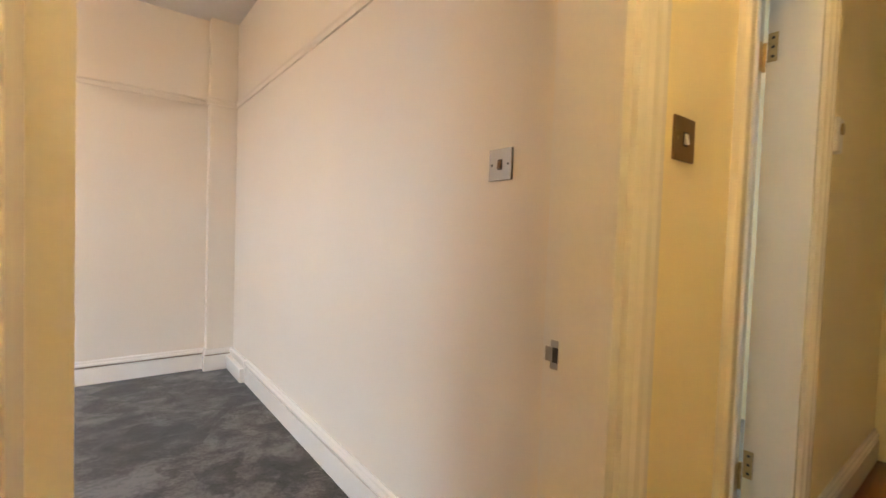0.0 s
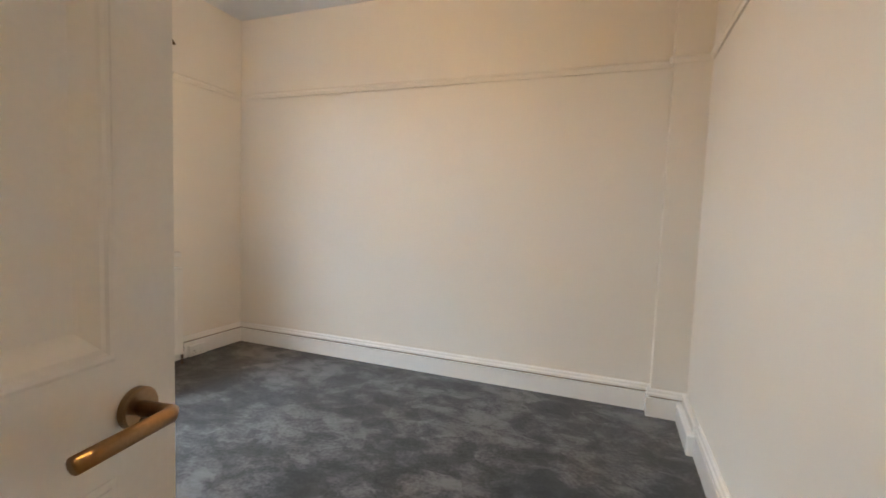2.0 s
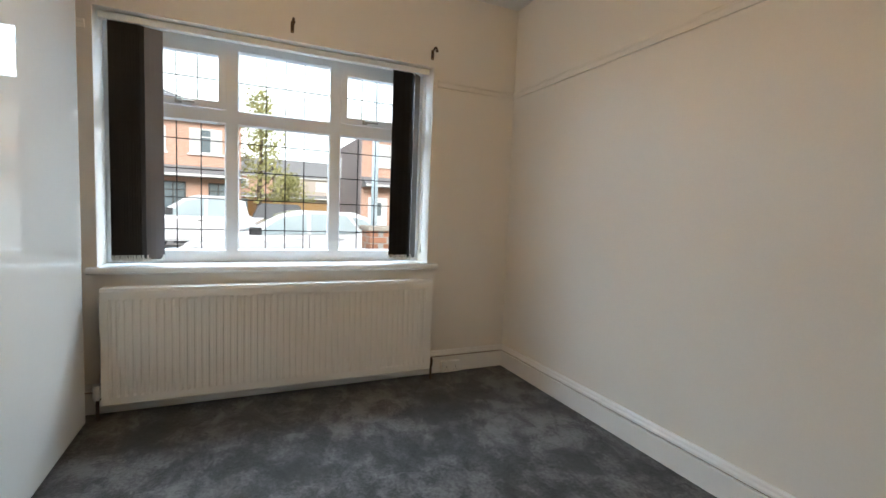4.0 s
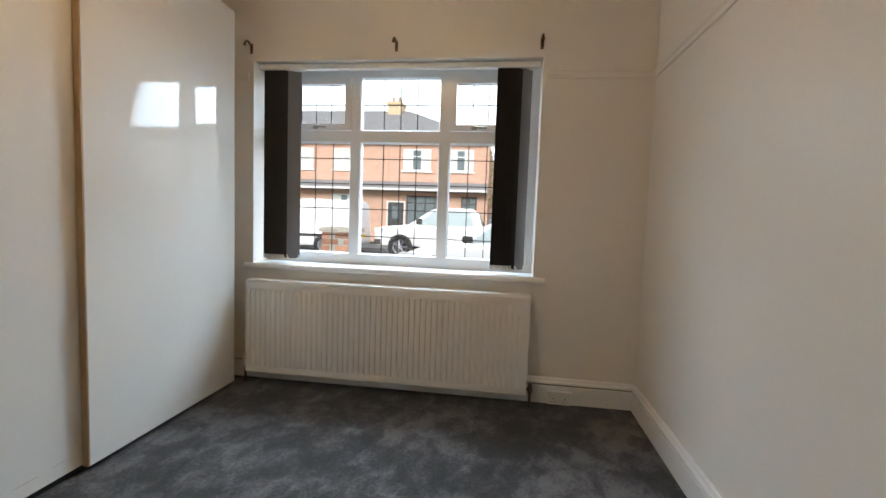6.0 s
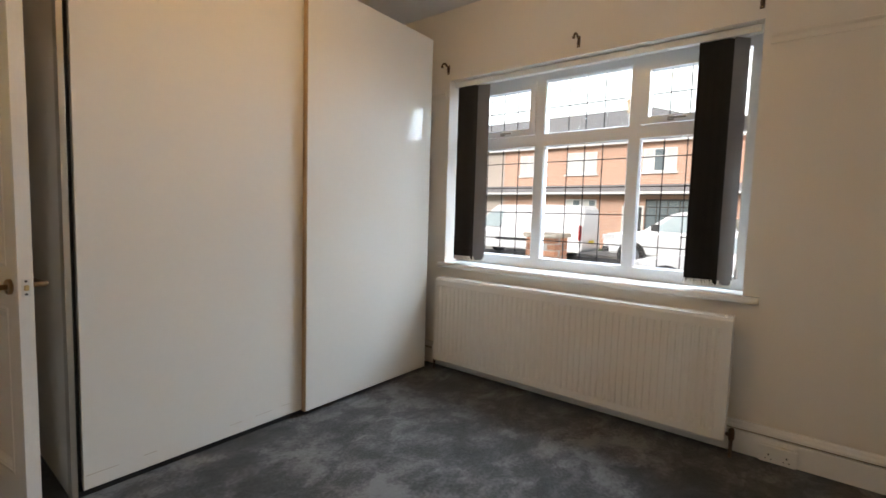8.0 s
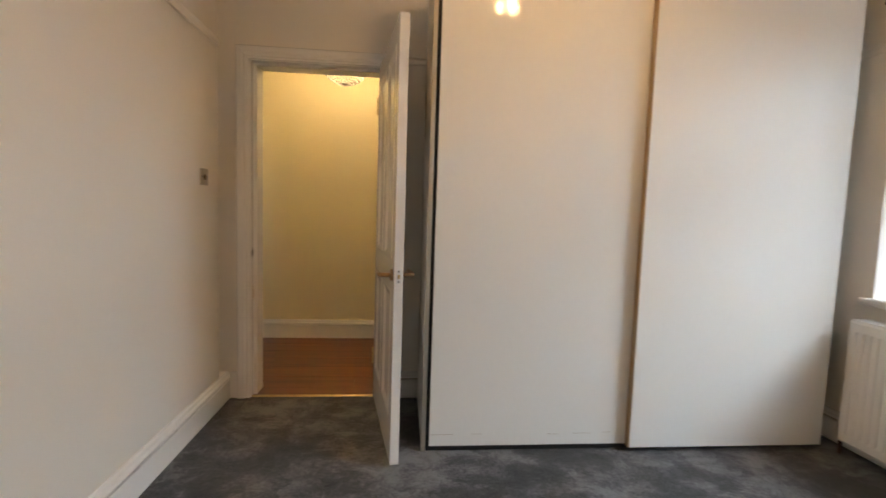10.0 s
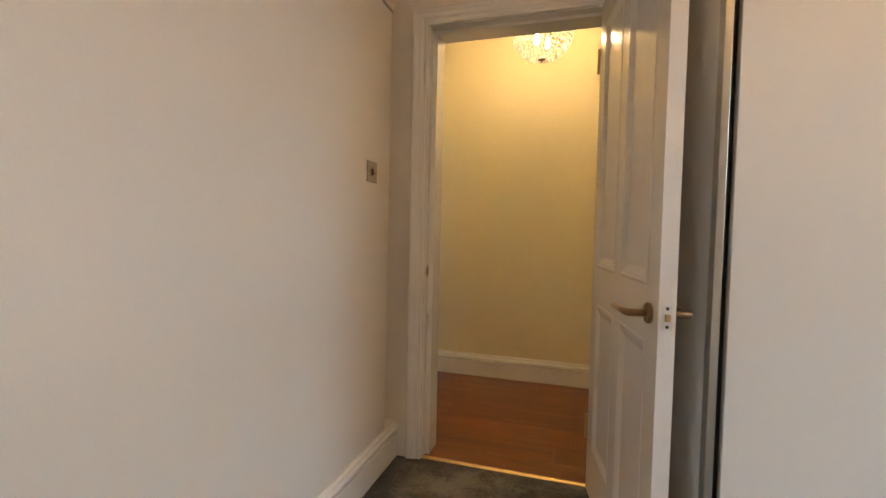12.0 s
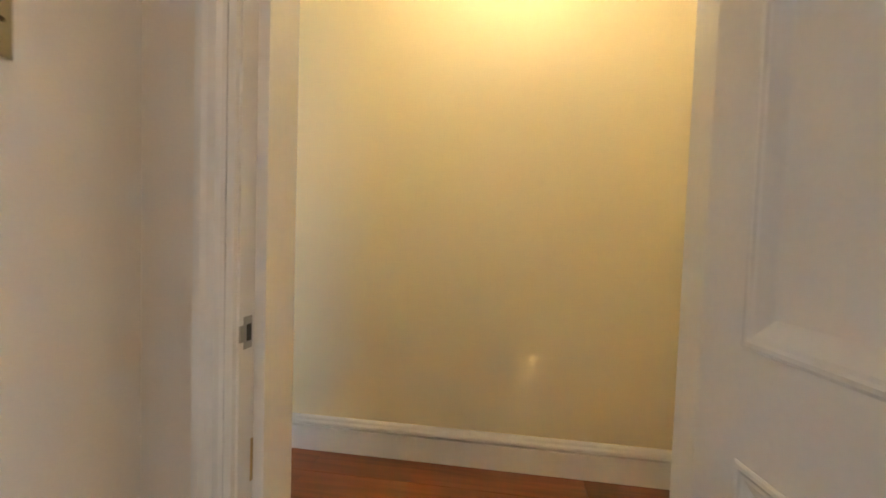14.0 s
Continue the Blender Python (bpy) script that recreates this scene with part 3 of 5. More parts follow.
# ---------------------------------------------------------------- the panelled doors
def panel_door(name, hinge, degrees, width, label, paint, handles=True):
    """A four-panel door, its leaf running from the hinge. The leaf is built along +x with its thickness along +y, then turned."""
    top, thick = 1.990, 0.040
    m = pose(hinge[0], hinge[1], 0, 0, 0, degrees)
    door = thing(name, (hinge[0], hinge[1], 0), label, "door")
    st, mun = 0.092, 0.088
    pw = (width - 2 * st - mun) / 2
    zs = ((0.21, 0.795), (0.945, top - 0.105))
    z0 = 0.012

    def add(part_name, bm, material, parent=door, text="", smooth=False):
        bmesh.ops.transform(bm, matrix=m, verts=bm.verts)
        return part(part_name, bm, material, parent, text, smooth)

    leaf = bmesh.new()
    for x0, x1, a, b in ((0, st, z0, top), (width - st, width, z0, top), (st, width - st, z0, zs[0][0]), (st, width - st, zs[0][1], zs[1][0]), (st, width - st, zs[1][1], top),
                         (st + pw, st + pw + mun, zs[0][0], zs[0][1]), (st + pw, st + pw + mun, zs[1][0], zs[1][1])):
        box(leaf, x0, x1, 0, thick, a, b)
    add("leaf", leaf, paint)
    bead = [(0, 0.0), (0.0, 0.0008), (0.004, 0.002), (0.009, 0.0022), (0.013, 0.0006), (0.018, 0.0), (0.025, -0.0025), (0.032, -0.005), (0.038, -0.007), (0.042, -0.008)]
    for a, b in zs:
        for x in (st, st + pw + mun):
            add("panel", boxes((x, x + pw, 0.008, thick - 0.008, a, b)), paint)
            bm = frame_moulding(bmesh.new(), (x - 0.004, 0, a - 0.004), (1, 0, 0), (0, 0, 1), (0, -1, 0), pw + 0.008, b - a + 0.008, bead)
            add("panel_moulding", bm, paint)
            bm = frame_moulding(bmesh.new(), (x - 0.004, thick, a - 0.004), (1, 0, 0), (0, 0, 1), (0, 1, 0), pw + 0.008, b - a + 0.008, bead)
            add("panel_moulding", bm, paint)
    for z in (0.22, 1.72):
        bm = boxes((-0.001, 0.0005, 0.004, thick - 0.004, z, z + 0.10))
        lathe(bm, [(0.006, 0), (0.006, 0.10)], (-0.004, -0.004, z), "z", 10)
        add("hinge", bm, BRASS, text="brass butt hinge")
    if handles:
        hx, hz = width - 0.062, 0.873
        for side, y in ((-1, 0.0), (1, thick)):
            bm = lathe(bmesh.new(), [(0.0265, 0.0), (0.0265, side * 0.008), (0.024, side * 0.010), (0.0, side * 0.010)], (hx, y, hz), "y", 28)
            handle = add("lever_handle", bm, BRONZE, text="antique bronze lever handle on a round rose", smooth=False)
            bm = tube(bmesh.new(), [(hx, y + side * 0.006, hz), (hx, y + side * 0.050, hz), (hx - 0.008, y + side * 0.056, hz), (hx - 0.122, y + side * 0.056, hz)], 0.0098, 14)
            bmesh.ops.transform(bm, matrix=m, verts=bm.verts)
            part("lever", bm, BRONZE, handle, smooth=True)
            bm = bmesh.new()
            lathe(bm, [(0.006, side * 0.0101), (0.006, side * 0.011), (0.0, side * 0.011)], (hx, y, hz - 0.017), "y", 10)
            bmesh.ops.transform(bm, matrix=m, verts=bm.verts)
            part("screw_cap", bm, DARK_BRONZE, handle)
        latch = add("latch_plate", boxes((width - 0.001, width + 0.0016, 0.008, thick - 0.008, hz - 0.030, hz + 0.030)), ZINC, text="bright zinc latch plate")
        bm = boxes((width, width + 0.010, 0.014, thick - 0.014, hz - 0.009, hz + 0.009), bevel=0.002)
        bmesh.ops.transform(bm, matrix=m, verts=bm.verts)
        part("latch_bolt", bm, BRASS, latch)
        for dz in (-0.022, 0.022):
            bm = lathe(bmesh.new(), [(0.0042, 0.0014), (0.0042, 0.0024), (0.0, 0.0026)], (width, thick / 2, hz + dz), "x", 10)
            bmesh.ops.transform(bm, matrix=m, verts=bm.verts)
            part("screw", bm, DARK_PLASTIC, latch)
    return door


panel_door("door_1", (-0.877, 0.016), 99.3, 0.779, "white four-panel door standing open into the bedroom", DOOR_WHITE)
door_2 = panel_door("door_2", (D2_E - 0.028, 0.012), 92, 0.60, "white door of the side room standing wide open", DOOR_WHITE, handles=False)


def wall_hinge(x, y, z):
    """A hinge leaf let into a jamb that faces -x, with its three screws."""
    h = part("hinge_leaf", boxes((x - 0.003, x, y - 0.030, y, z - 0.05, z + 0.05), bevel=0.001), BRASS, door_lining_2, "brass hinge leaf with three screws")
    for dz in (-0.032, 0, 0.032):
        part("screw", lathe(bmesh.new(), [(0.0055, -0.0042), (0.0055, -0.003), (0, -0.003)], (x, y - 0.016, z + dz), "x", 8), DARK_PLASTIC, h)


wall_hinge(D2_E - 0.025, -0.002, 1.80)
wall_hinge(D2_E - 0.025, -0.002, 0.32)


# ---------------------------------------------------------------- switches and sockets
def plate_switch(at, n, label, material):
    """A square one-gang switch plate on a wall. n: the wall's normal."""
    x, y, z = at
    sw = thing("light_switch", at, label, "light switch")
    h = 0.043
    turn = Matrix.Translation(at) @ Vector(n).to_track_quat("Z", "Y").to_matrix().to_4x4()

    def add(name, bm, material, text=""):
        bmesh.ops.transform(bm, matrix=turn, verts=bm.verts)
        return part(name, bm, material, sw, text)

    add("plate", boxes((-h, h, -h, h, 0, 0.0055), bevel=0.002), material)
    add("surround", boxes((-0.0085, 0.0085, -0.014, 0.014, 0.005, 0.0068), bevel=0.0006), DARK_PLASTIC)
    bm = boxes((-0.0058, 0.0058, -0.0105, 0.0105, 0.0064, 0.011))
    for v in bm.verts:
        if v.co.z > 0.009:
            v.co.z += -0.0025 if v.co.y > 0 else 0.0015
    add("rocker", bm, DARK_BRONZE if material is CHROME else WHITE_PLASTIC)
    for dx in (-0.030, 0.030):
        add("screw", lathe(bmesh.new(), [(0.0036, 0.005), (0.0036, 0.0063), (0, 0.0065)], (dx, 0, 0), "z", 10), DARK_PLASTIC if material is CHROME else BRASS)
    return sw


plate_switch((0.0, 0.290, 1.303), (-1, 0, 0), "brushed chrome light switch on the cream wall", CHROME)
plate_switch((0.055, HALL_N, 1.315), (0, -1, 0), "bronze light switch with a white rocker on the hall wall", BRONZE)
stat = thing("thermostat", (1.17, HALL_N, 1.50), "small cream thermostat on the hall wall", "thermostat")
part("casing", boxes((1.135, 1.205, HALL_N - 0.025, HALL_N, 1.44, 1.56), bevel=0.006), WHITE_PLASTIC, stat)
part("dial", lathe(bmesh.new(), [(0.02, -0.031), (0.02, -0.025), (0, -0.025)], (1.17, HALL_N, 1.52), "y", 20), BRASS, stat)

sock = thing("wall_socket", (WEST + 0.02, 2.81, 0.05), "white double wall socket fixed low on the skirting board", "socket")
part("back_box", boxes((WEST + 0.020, WEST + 0.052, 2.737, 2.883, 0.006, 0.088), bevel=0.004), WHITE_PLASTIC, sock)
for y in (2.775, 2.845):
    part("rocker", boxes((WEST + 0.052, WEST + 0.056, y - 0.007, y + 0.007, 0.060, 0.078), bevel=0.001), WHITE_PLASTIC, sock)
    part("pin_hole", boxes((WEST + 0.0518, WEST + 0.0526, y - 0.003, y + 0.003, 0.042, 0.050), (WEST + 0.0518, WEST + 0.0526, y - 0.014, y - 0.008, 0.024, 0.028),
                            (WEST + 0.0518, WEST + 0.0526, y + 0.008, y + 0.014, 0.024, 0.028)), DARK_PLASTIC, sock)


# ---------------------------------------------------------------- the window
FX0, FX1 = -3.665, -3.600
M1, M2 = (1.328, 1.396), (1.957, 2.025)
TR = (1.660, 1.735)
GL0, GL1 = 0.872, 2.095
window = tagged(part("window_1", boxes((FX0, FX1, WIN_S, WIN_N, SILL, GL0 - 0.004), (FX0, FX1, WIN_S, WIN_N, GL1, HEAD),
                                       (FX0, FX1, WIN_S, WIN_S + 0.055, GL0 - 0.004, GL1), (FX0, FX1, WIN_N - 0.055, WIN_N, GL0 - 0.004, GL1),
                                       (FX0, FX1, *M1, GL0 - 0.004, GL1), (FX0, FX1, *M2, GL0 - 0.004, GL1),
                                       (FX0, FX1, WIN_S + 0.055, M1[0], *TR), (FX0, FX1, M1[1], M2[0], *TR), (FX0, FX1, M2[1], WIN_N - 0.055, *TR)), UPVC),
                "white plastic casement window with leaded panes and two top openers", "window", kind="structure")


def pane(y0, y1, z0, z1, cols, rows, bead=0.012, even=1.0):
    """A glazed light with its beads and lead strips. rows: heights of the cross strips."""
    bm = bmesh.new()
    frame_moulding(bm, (FX1, y0 - bead, z0 - bead), (0, 1, 0), (0, 0, 1), (1, 0, 0), y1 - y0 + 2 * bead, z1 - z0 + 2 * bead, [(0, 0.001), (0.002, 0.003), (bead, -0.014), (bead, -0.03)])
    part("glazing_bead", bm, UPVC, window)
    p = part("pane", boxes((-3.634, -3.628, y0 - 0.01, y1 + 0.01, z0 - 0.01, z1 + 0.01)), GLASS, window)
    p.visible_shadow = False
    w = 0.0031
    for i in range(1, cols):
        f = i / cols
        y = y0 + (y1 - y0) * (0.5 + (f - 0.5) * even)
        part("lead_strip", boxes((-3.6275, -3.6255, y - w, y + w, z0, z1)), LEAD, window)
    for z in rows:
        part("lead_strip", boxes((-3.6275, -3.6252, y0, y1, z - w, z + w)), LEAD, window)


LOW = (1.545, 1.368, 1.192, 1.000)
PANE_S, PANE_N = (WIN_S + 0.085, M1[0] - 0.008), (M2[1] + 0.008, WIN_N - 0.085)
pane(*PANE_S, GL0 + 0.008, TR[0] - 0.012, 4, LOW)
pane(M1[1] + 0.006, M2[0] - 0.006, GL0 + 0.008, TR[0] - 0.012, 4, LOW, even=0.86)
pane(*PANE_N, GL0 + 0.008, TR[0] - 0.012, 4, LOW)
pane(M1[1] + 0.006, M2[0] - 0.006, TR[1] + 0.008, GL1 - 0.006, 4, (1.915,), even=0.86)
for (y0, y1), hy in ((PANE_S, 1.075), (PANE_N, 2.19)):
    bm = bmesh.new()
    a, b, c, d = y0 - 0.008, y1 + 0.008, TR[1] + 0.002, GL1 - 0.002
    for r in ((FX1 - 0.02, FX1 + 0.014, a, a + 0.042, c, d), (FX1 - 0.02, FX1 + 0.014, b - 0.042, b, c, d), (FX1 - 0.02, FX1 + 0.014, a + 0.042, b - 0.042, c, c + 0.042), (FX1 - 0.02, FX1 + 0.014, a + 0.042, b - 0.042, d - 0.042, d)):
        box(bm, *r)
    sash = part("sash", bm, UPVC, window, "top-hung opening light")
    pane(a + 0.046, b - 0.046, c + 0.046, d - 0.046, 4, (1.915,), 0.008)
    bm = boxes((FX1 + 0.014, FX1 + 0.022, hy - 0.018, hy + 0.018, c + 0.006, c + 0.034), bevel=0.003)
    tube(bm, [(FX1 + 0.02, hy, c + 0.02), (FX1 + 0.04, hy, c + 0.02), (FX1 + 0.046, hy + 0.03, c + 0.019), (FX1 + 0.046, hy + 0.085, c + 0.017)], 0.0065, 8)
    part("window_handle", bm, CHROME, sash, "small chrome window handle")
# board and outer sill
bm = moulding(bmesh.new(), (0, WIN_S - 0.043, 0), (0, WIN_N + 0.068, 0), (1, 0, 0),
              [(WEST, 0.762), (WEST + 0.028, 0.762), (WEST + 0.036, 0.768), (WEST + 0.038, 0.781), (WEST + 0.034, 0.793), (WEST + 0.026, 0.799), (WEST, 0.799)])
box(bm, FX1 - 0.002, WEST, WIN_S + 0.001, WIN_N - 0.001, SILL - 0.036, SILL - 0.001)
setting("window_sill", bm, GLOSS_WHITE, "white painted window board with a rounded nose", "window sill")
bm = boxes((OUTER - 0.06, FX0, WIN_S + 0.002, WIN_N - 0.002, SILL - 0.034, SILL + 0.01))
setting("outer_sill", bm, UPVC, "white outer window sill", "window sill")

# vertical blind drawn aside to both ends
blind = thing("vertical_blind", (-3.47, 1.67, SILL), "dark vertical blind drawn aside to both ends of the window", "blind")
part("headrail", boxes((-3.492, -3.448, WIN_S + 0.012, WIN_N - 0.012, 2.108, 2.146), bevel=0.004), WHITE_PLASTIC, blind, "white aluminium headrail")


def slat(y, turn, material):
    """One hanging fabric slat with its bottom weight; turn: degrees out of the window's plane."""
    bm = bmesh.new()
    n = 4
    bottom, top = 0.838, 2.10
    grid = []
    for k in range(n + 1):
        u = (k / n - 0.5) * 0.089
        bow = 0.004 * math.cos(math.pi * (k / n - 0.5))
        grid.append([bm.verts.new((bow + s, u, z)) for s in (-0.0006, 0.0006) for z in (bottom, top)])
    for a, b in zip(grid, grid[1:]):
        for f in ((a[0], b[0], b[1], a[1]), (a[2], a[3], b[3], b[2]), (a[0], a[2], b[2], b[0]), (a[1], b[1], b[3], a[3])):
            bm.faces.new(f)
    bm.faces.new((grid[0][0], grid[0][1], grid[0][3], grid[0][2]))
    bm.faces.new((grid[-1][0], grid[-1][2], grid[-1][3], grid[-1][1]))
    m = Matrix.Translation((-3.47, y, 0)) @ Matrix.Rotation(radians(turn), 4, "Z")
    bmesh.ops.transform(bm, matrix=m, verts=bm.verts)
    s = part("slat", bm, material, blind)
    bm = boxes((-0.003, 0.003, -0.040, 0.040, 0.832, 0.862), bevel=0.001)
    bmesh.ops.transform(bm, matrix=m, verts=bm.verts)
    part("weight", bm, material, s)
    for u in (-0.038, 0.038):
        bm = boxes((-0.0045, 0.0045, u - 0.005, u + 0.005, 0.829, 0.858), bevel=0.001)
        bmesh.ops.transform(bm, matrix=m, verts=bm.verts)
        part("chain_clip", bm, CHAIN, s, "pale plastic chain clip")
    bm = tube(bmesh.new(), [m @ Vector((0.003, -0.04, 0.846)), m @ Vector((0.014, -0.02, 0.828)), m @ Vector((0.014, 0.02, 0.828)), m @ Vector((0.003, 0.04, 0.846))], 0.0030, 6)
    part("chain", bm, CHAIN, s)


for i in range(12):
    slat(0.800 + 0.0125 * i, 50 + 4 * math.sin(2.3 * i), BLIND_BLACK)
slat(0.972, 18, BLIND_GREY)
for i in range(11):
    slat(2.365 + 0.0125 * i, 52 + 4 * math.sin(1.9 * i), BLIND_BLACK)
slat(2.525, 46, BLIND_GREY)
part("cord", tube(bmesh.new(), [(-3.445, 2.575, 2.11), (-3.442, 2.577, 1.5), (-3.445, 2.575, 0.92)], 0.0015, 6), WHITE_PLASTIC, blind)
part("cord_weight", lathe(bmesh.new(), [(0.004, 0.0), (0.008, 0.012), (0.007, 0.05), (0.003, 0.06)], (-3.445, 2.575, 0.87), "z", 10), WHITE_PLASTIC, blind)


def curtain_bracket(y):
    b = thing("curtain_bracket", (WEST, y, 2.235), "dark bronze curtain pole bracket without its pole", "curtain bracket", "curtain brackets over the window")
    part("wall_plate", boxes((WEST, WEST + 0.007, y - 0.010, y + 0.010, 2.196, 2.262), bevel=0.003), DARK_BRONZE, b)
    curve = [(0.004, 2.205), (0.012, 2.232), (0.024, 2.252), (0.042, 2.262), (0.060, 2.260), (0.074, 2.248), (0.080, 2.234)]
    bm = tube(bmesh.new(), [(WEST + d, y, z) for d, z in curve], [0.0045, 0.0055, 0.0065, 0.007, 0.007, 0.0065, 0.006], 10)
    part("arm", bm, DARK_BRONZE, b, "curved hook arm", smooth=True)
    bm = lathe(bmesh.new(), [(0.0, -0.010), (0.008, -0.008), (0.010, 0.0), (0.007, 0.006), (0.0, 0.008)], (WEST + 0.081, y, 2.232), "z", 12)
    part("tip", bm, DARK_BRONZE, b, smooth=True)
    for dz in (2.203, 2.256):
        part("screw", lathe(bmesh.new(), [(0.0035, 0.006), (0.0035, 0.009), (0.0, 0.0095)], (WEST, y, dz), "x", 8), BRASS, b)


for y in (0.70, 1.69, 2.60):
    curtain_bracket(y)


# ---------------------------------------------------------------- radiator
RX, RY0, RY1, RZ0, RZ1 = -3.240, 0.760, 2.595, 0.084, 0.700
rad = thing("radiator", (RX - 0.05, (RY0 + RY1) / 2, RZ0), "white fluted double panel radiator hung under the window", "radiator")


def fluted_panel(x, sign):
    """A pressed steel panel: flat rims and upright flutes with tapered ends."""
    pitch, depth = 0.0355, 0.0050
    count = int((RY1 - RY0 - 0.05) / pitch)
    y0 = (RY0 + RY1) / 2 - count * pitch / 2
    zs = [RZ0, RZ0 + 0.010, RZ0 + 0.044, RZ0 + 0.058, RZ1 - 0.062, RZ1 - 0.050, RZ1 - 0.012, RZ1]
    ins = [-0.006, 0.0, 0.0, 1.0, 1.0, 0.0, 0.0, -0.006]
    ys = [(RY0, 0.0), (y0, 0.0)]
    for i in range(count):
        ys += [(y0 + pitch * (i + 0.12), 1.0), (y0 + pitch * (i + 0.40), 1.0), (y0 + pitch * (i + 0.54), 0.0), (y0 + pitch * (i + 0.98), 0.0)]
    ys += [(RY1, 0.0)]
    bm = bmesh.new()
    grid = []
    for y, g in ys:
        col = []
        for z, k in zip(zs, ins):
            d = k * g * -depth if k > 0 else k
            col.append(bm.verts.new((x + sign * d, y, z)))
        grid.append(col)
    for a, b in zip(grid, grid[1:]):
        for j in range(len(zs) - 1):
            bm.faces.new((a[j], b[j], b[j + 1], a[j + 1]))
    edge = [e for e in bm.edges if e.is_boundary]
    ext = bmesh.ops.extrude_edge_only(bm, edges=edge)
    for v in ext["geom"]:
        if isinstance(v, bmesh.types.BMVert):
            v.co.x = x - sign * 0.016
    return bm


part("front_panel", fluted_panel(RX, 1), RADIATOR_WHITE, rad, "fluted front panel")
part("back_panel", fluted_panel(RX - 0.100, -1), RADIATOR_WHITE, rad)
part("side_cover", boxes((RX - 0.10, RX - 0.004, RY0 - 0.003, RY0 + 0.001, RZ0 + 0.03, RZ1 + 0.003), bevel=0.0008), RADIATOR_WHITE, rad)
part("side_cover", boxes((RX - 0.10, RX - 0.004, RY1 - 0.001, RY1 + 0.003, RZ0 + 0.03, RZ1 + 0.003), bevel=0.0008), RADIATOR_WHITE, rad)
bm = boxes((RX - 0.012, RX - 0.004, RY0, RY1, RZ1 - 0.002, RZ1 + 0.004), (RX - 0.098, RX - 0.090, RY0, RY1, RZ1 - 0.002, RZ1 + 0.004))
part("top_rim", bm, RADIATOR_WHITE, rad)
bm = bmesh.new()
for i in range(92):
    y = RY0 + 0.012 + (RY1 - RY0 - 0.024) * i / 91
    box(bm, RX - 0.090, RX - 0.012, y - 0.0078, y + 0.0078, RZ1 - 0.003, RZ1 + 0.001)
tagged(part("top_grille", bm, RADIATOR_WHITE, rad, "slotted top grille"), kind="stuff")
bm = bmesh.new()
for i in range(60):
    y = RY0 + 0.04 + (RY1 - RY0 - 0.08) * i / 59
    box(bm, RX - 0.082, RX - 0.020, y - 0.001, y + 0.001, RZ0 + 0.05, RZ1 - 0.06)
tagged(part("convector_core", bm, RADIATOR_WHITE, rad), kind="stuff")
part("bracket", boxes((WEST, RX - 0.10, 1.05, 1.08, 0.15, 0.62)), RADIATOR_WHITE, rad)
part("bracket", boxes((WEST, RX - 0.10, 2.28, 2.31, 0.15, 0.62)), RADIATOR_WHITE, rad)
bm = tube(bmesh.new(), [(RX - 0.05, RY1 - 0.01, 0.115), (RX - 0.05, RY1 + 0.028, 0.115)], 0.009, 10)
tube(bm, [(RX - 0.05, RY1 + 0.028, 0.135), (RX - 0.05, RY1 + 0.028, 0.0)], 0.0085, 10)
lathe(bm, [(0.012, 0.09), (0.014, 0.10), (0.014, 0.135), (0.010, 0.148)], (RX - 0.05, RY1 + 0.028, 0), "z", 12)
part("lockshield_valve", bm, COPPER, rad, "dark pipe and valve into the carpet")
bm = tube(bmesh.new(), [(RX - 0.05, RY0 + 0.01, 0.115), (RX - 0.05, RY0 - 0.030, 0.115)], 0.009, 10)
tube(bm, [(RX - 0.05, RY0 - 0.030, 0.12), (RX - 0.05, RY0 - 0.030, 0.0)], 0.0085, 10)
part("valve_pipe", bm, COPPER, rad)
bm = lathe(bmesh.new(), [(0.014, 0.11), (0.019, 0.125), (0.020, 0.175), (0.017, 0.190), (0.0, 0.192)], (RX - 0.05, RY0 - 0.030, 0), "z", 16)
part("thermostatic_head", bm, WHITE_PLASTIC, rad, "white thermostatic valve head")


# ---------------------------------------------------------------- wardrobe
wr = thing("sliding_wardrobe", (-2.19, 0.35, 0), "tall white high-gloss wardrobe with two sliding doors", "wardrobe")
WX0, WX1, WTOP = -3.236, -1.152, 2.372
part("side_panel", boxes((WX1 - 0.018, WX1, 0.022, 0.600, 0, WTOP)), CARCASS, wr)
part("side_panel", boxes((WX0, WX0 + 0.018, 0.022, 0.600, 0, WTOP)), CARCASS, wr)
part("top_panel", boxes((WX0 + 0.018, WX1 - 0.018, 0.022, 0.600, WTOP - 0.018, WTOP)), CARCASS, wr)
part("bottom_panel", boxes((WX0 + 0.018, WX1 - 0.018, 0.022, 0.600, 0.04, 0.058)), CARCASS, wr)
part("back_panel", boxes((WX0 + 0.018, WX1 - 0.018, 0.022, 0.028, 0.058, WTOP - 0.018)), CARCASS, wr)
part("plinth", boxes((WX0 + 0.018, WX1 - 0.018, 0.57, 0.590, 0, 0.04)), BLACK_TRACK_AND_GAP, wr)
part("side_trim", boxes((WX1 - 0.018, WX1 + 0.002, 0.601, 0.652, 0, WTOP), bevel=0.002), mat("anodised_strip", (0.52, 0.48, 0.41), 0.35, metal=0.8), wr, "brushed metal edge strip")
part("side_trim", boxes((WX0 - 0.004, WX0 + 0.014, 0.601, 0.640, 0, WTOP), bevel=0.002), CARCASS, wr)
part("top_track", boxes((WX0 + 0.018, WX1 - 0.0185, 0.601, 0.626, WTOP - 0.05, WTOP)), BLACK_TRACK_AND_GAP, wr, "black running track")
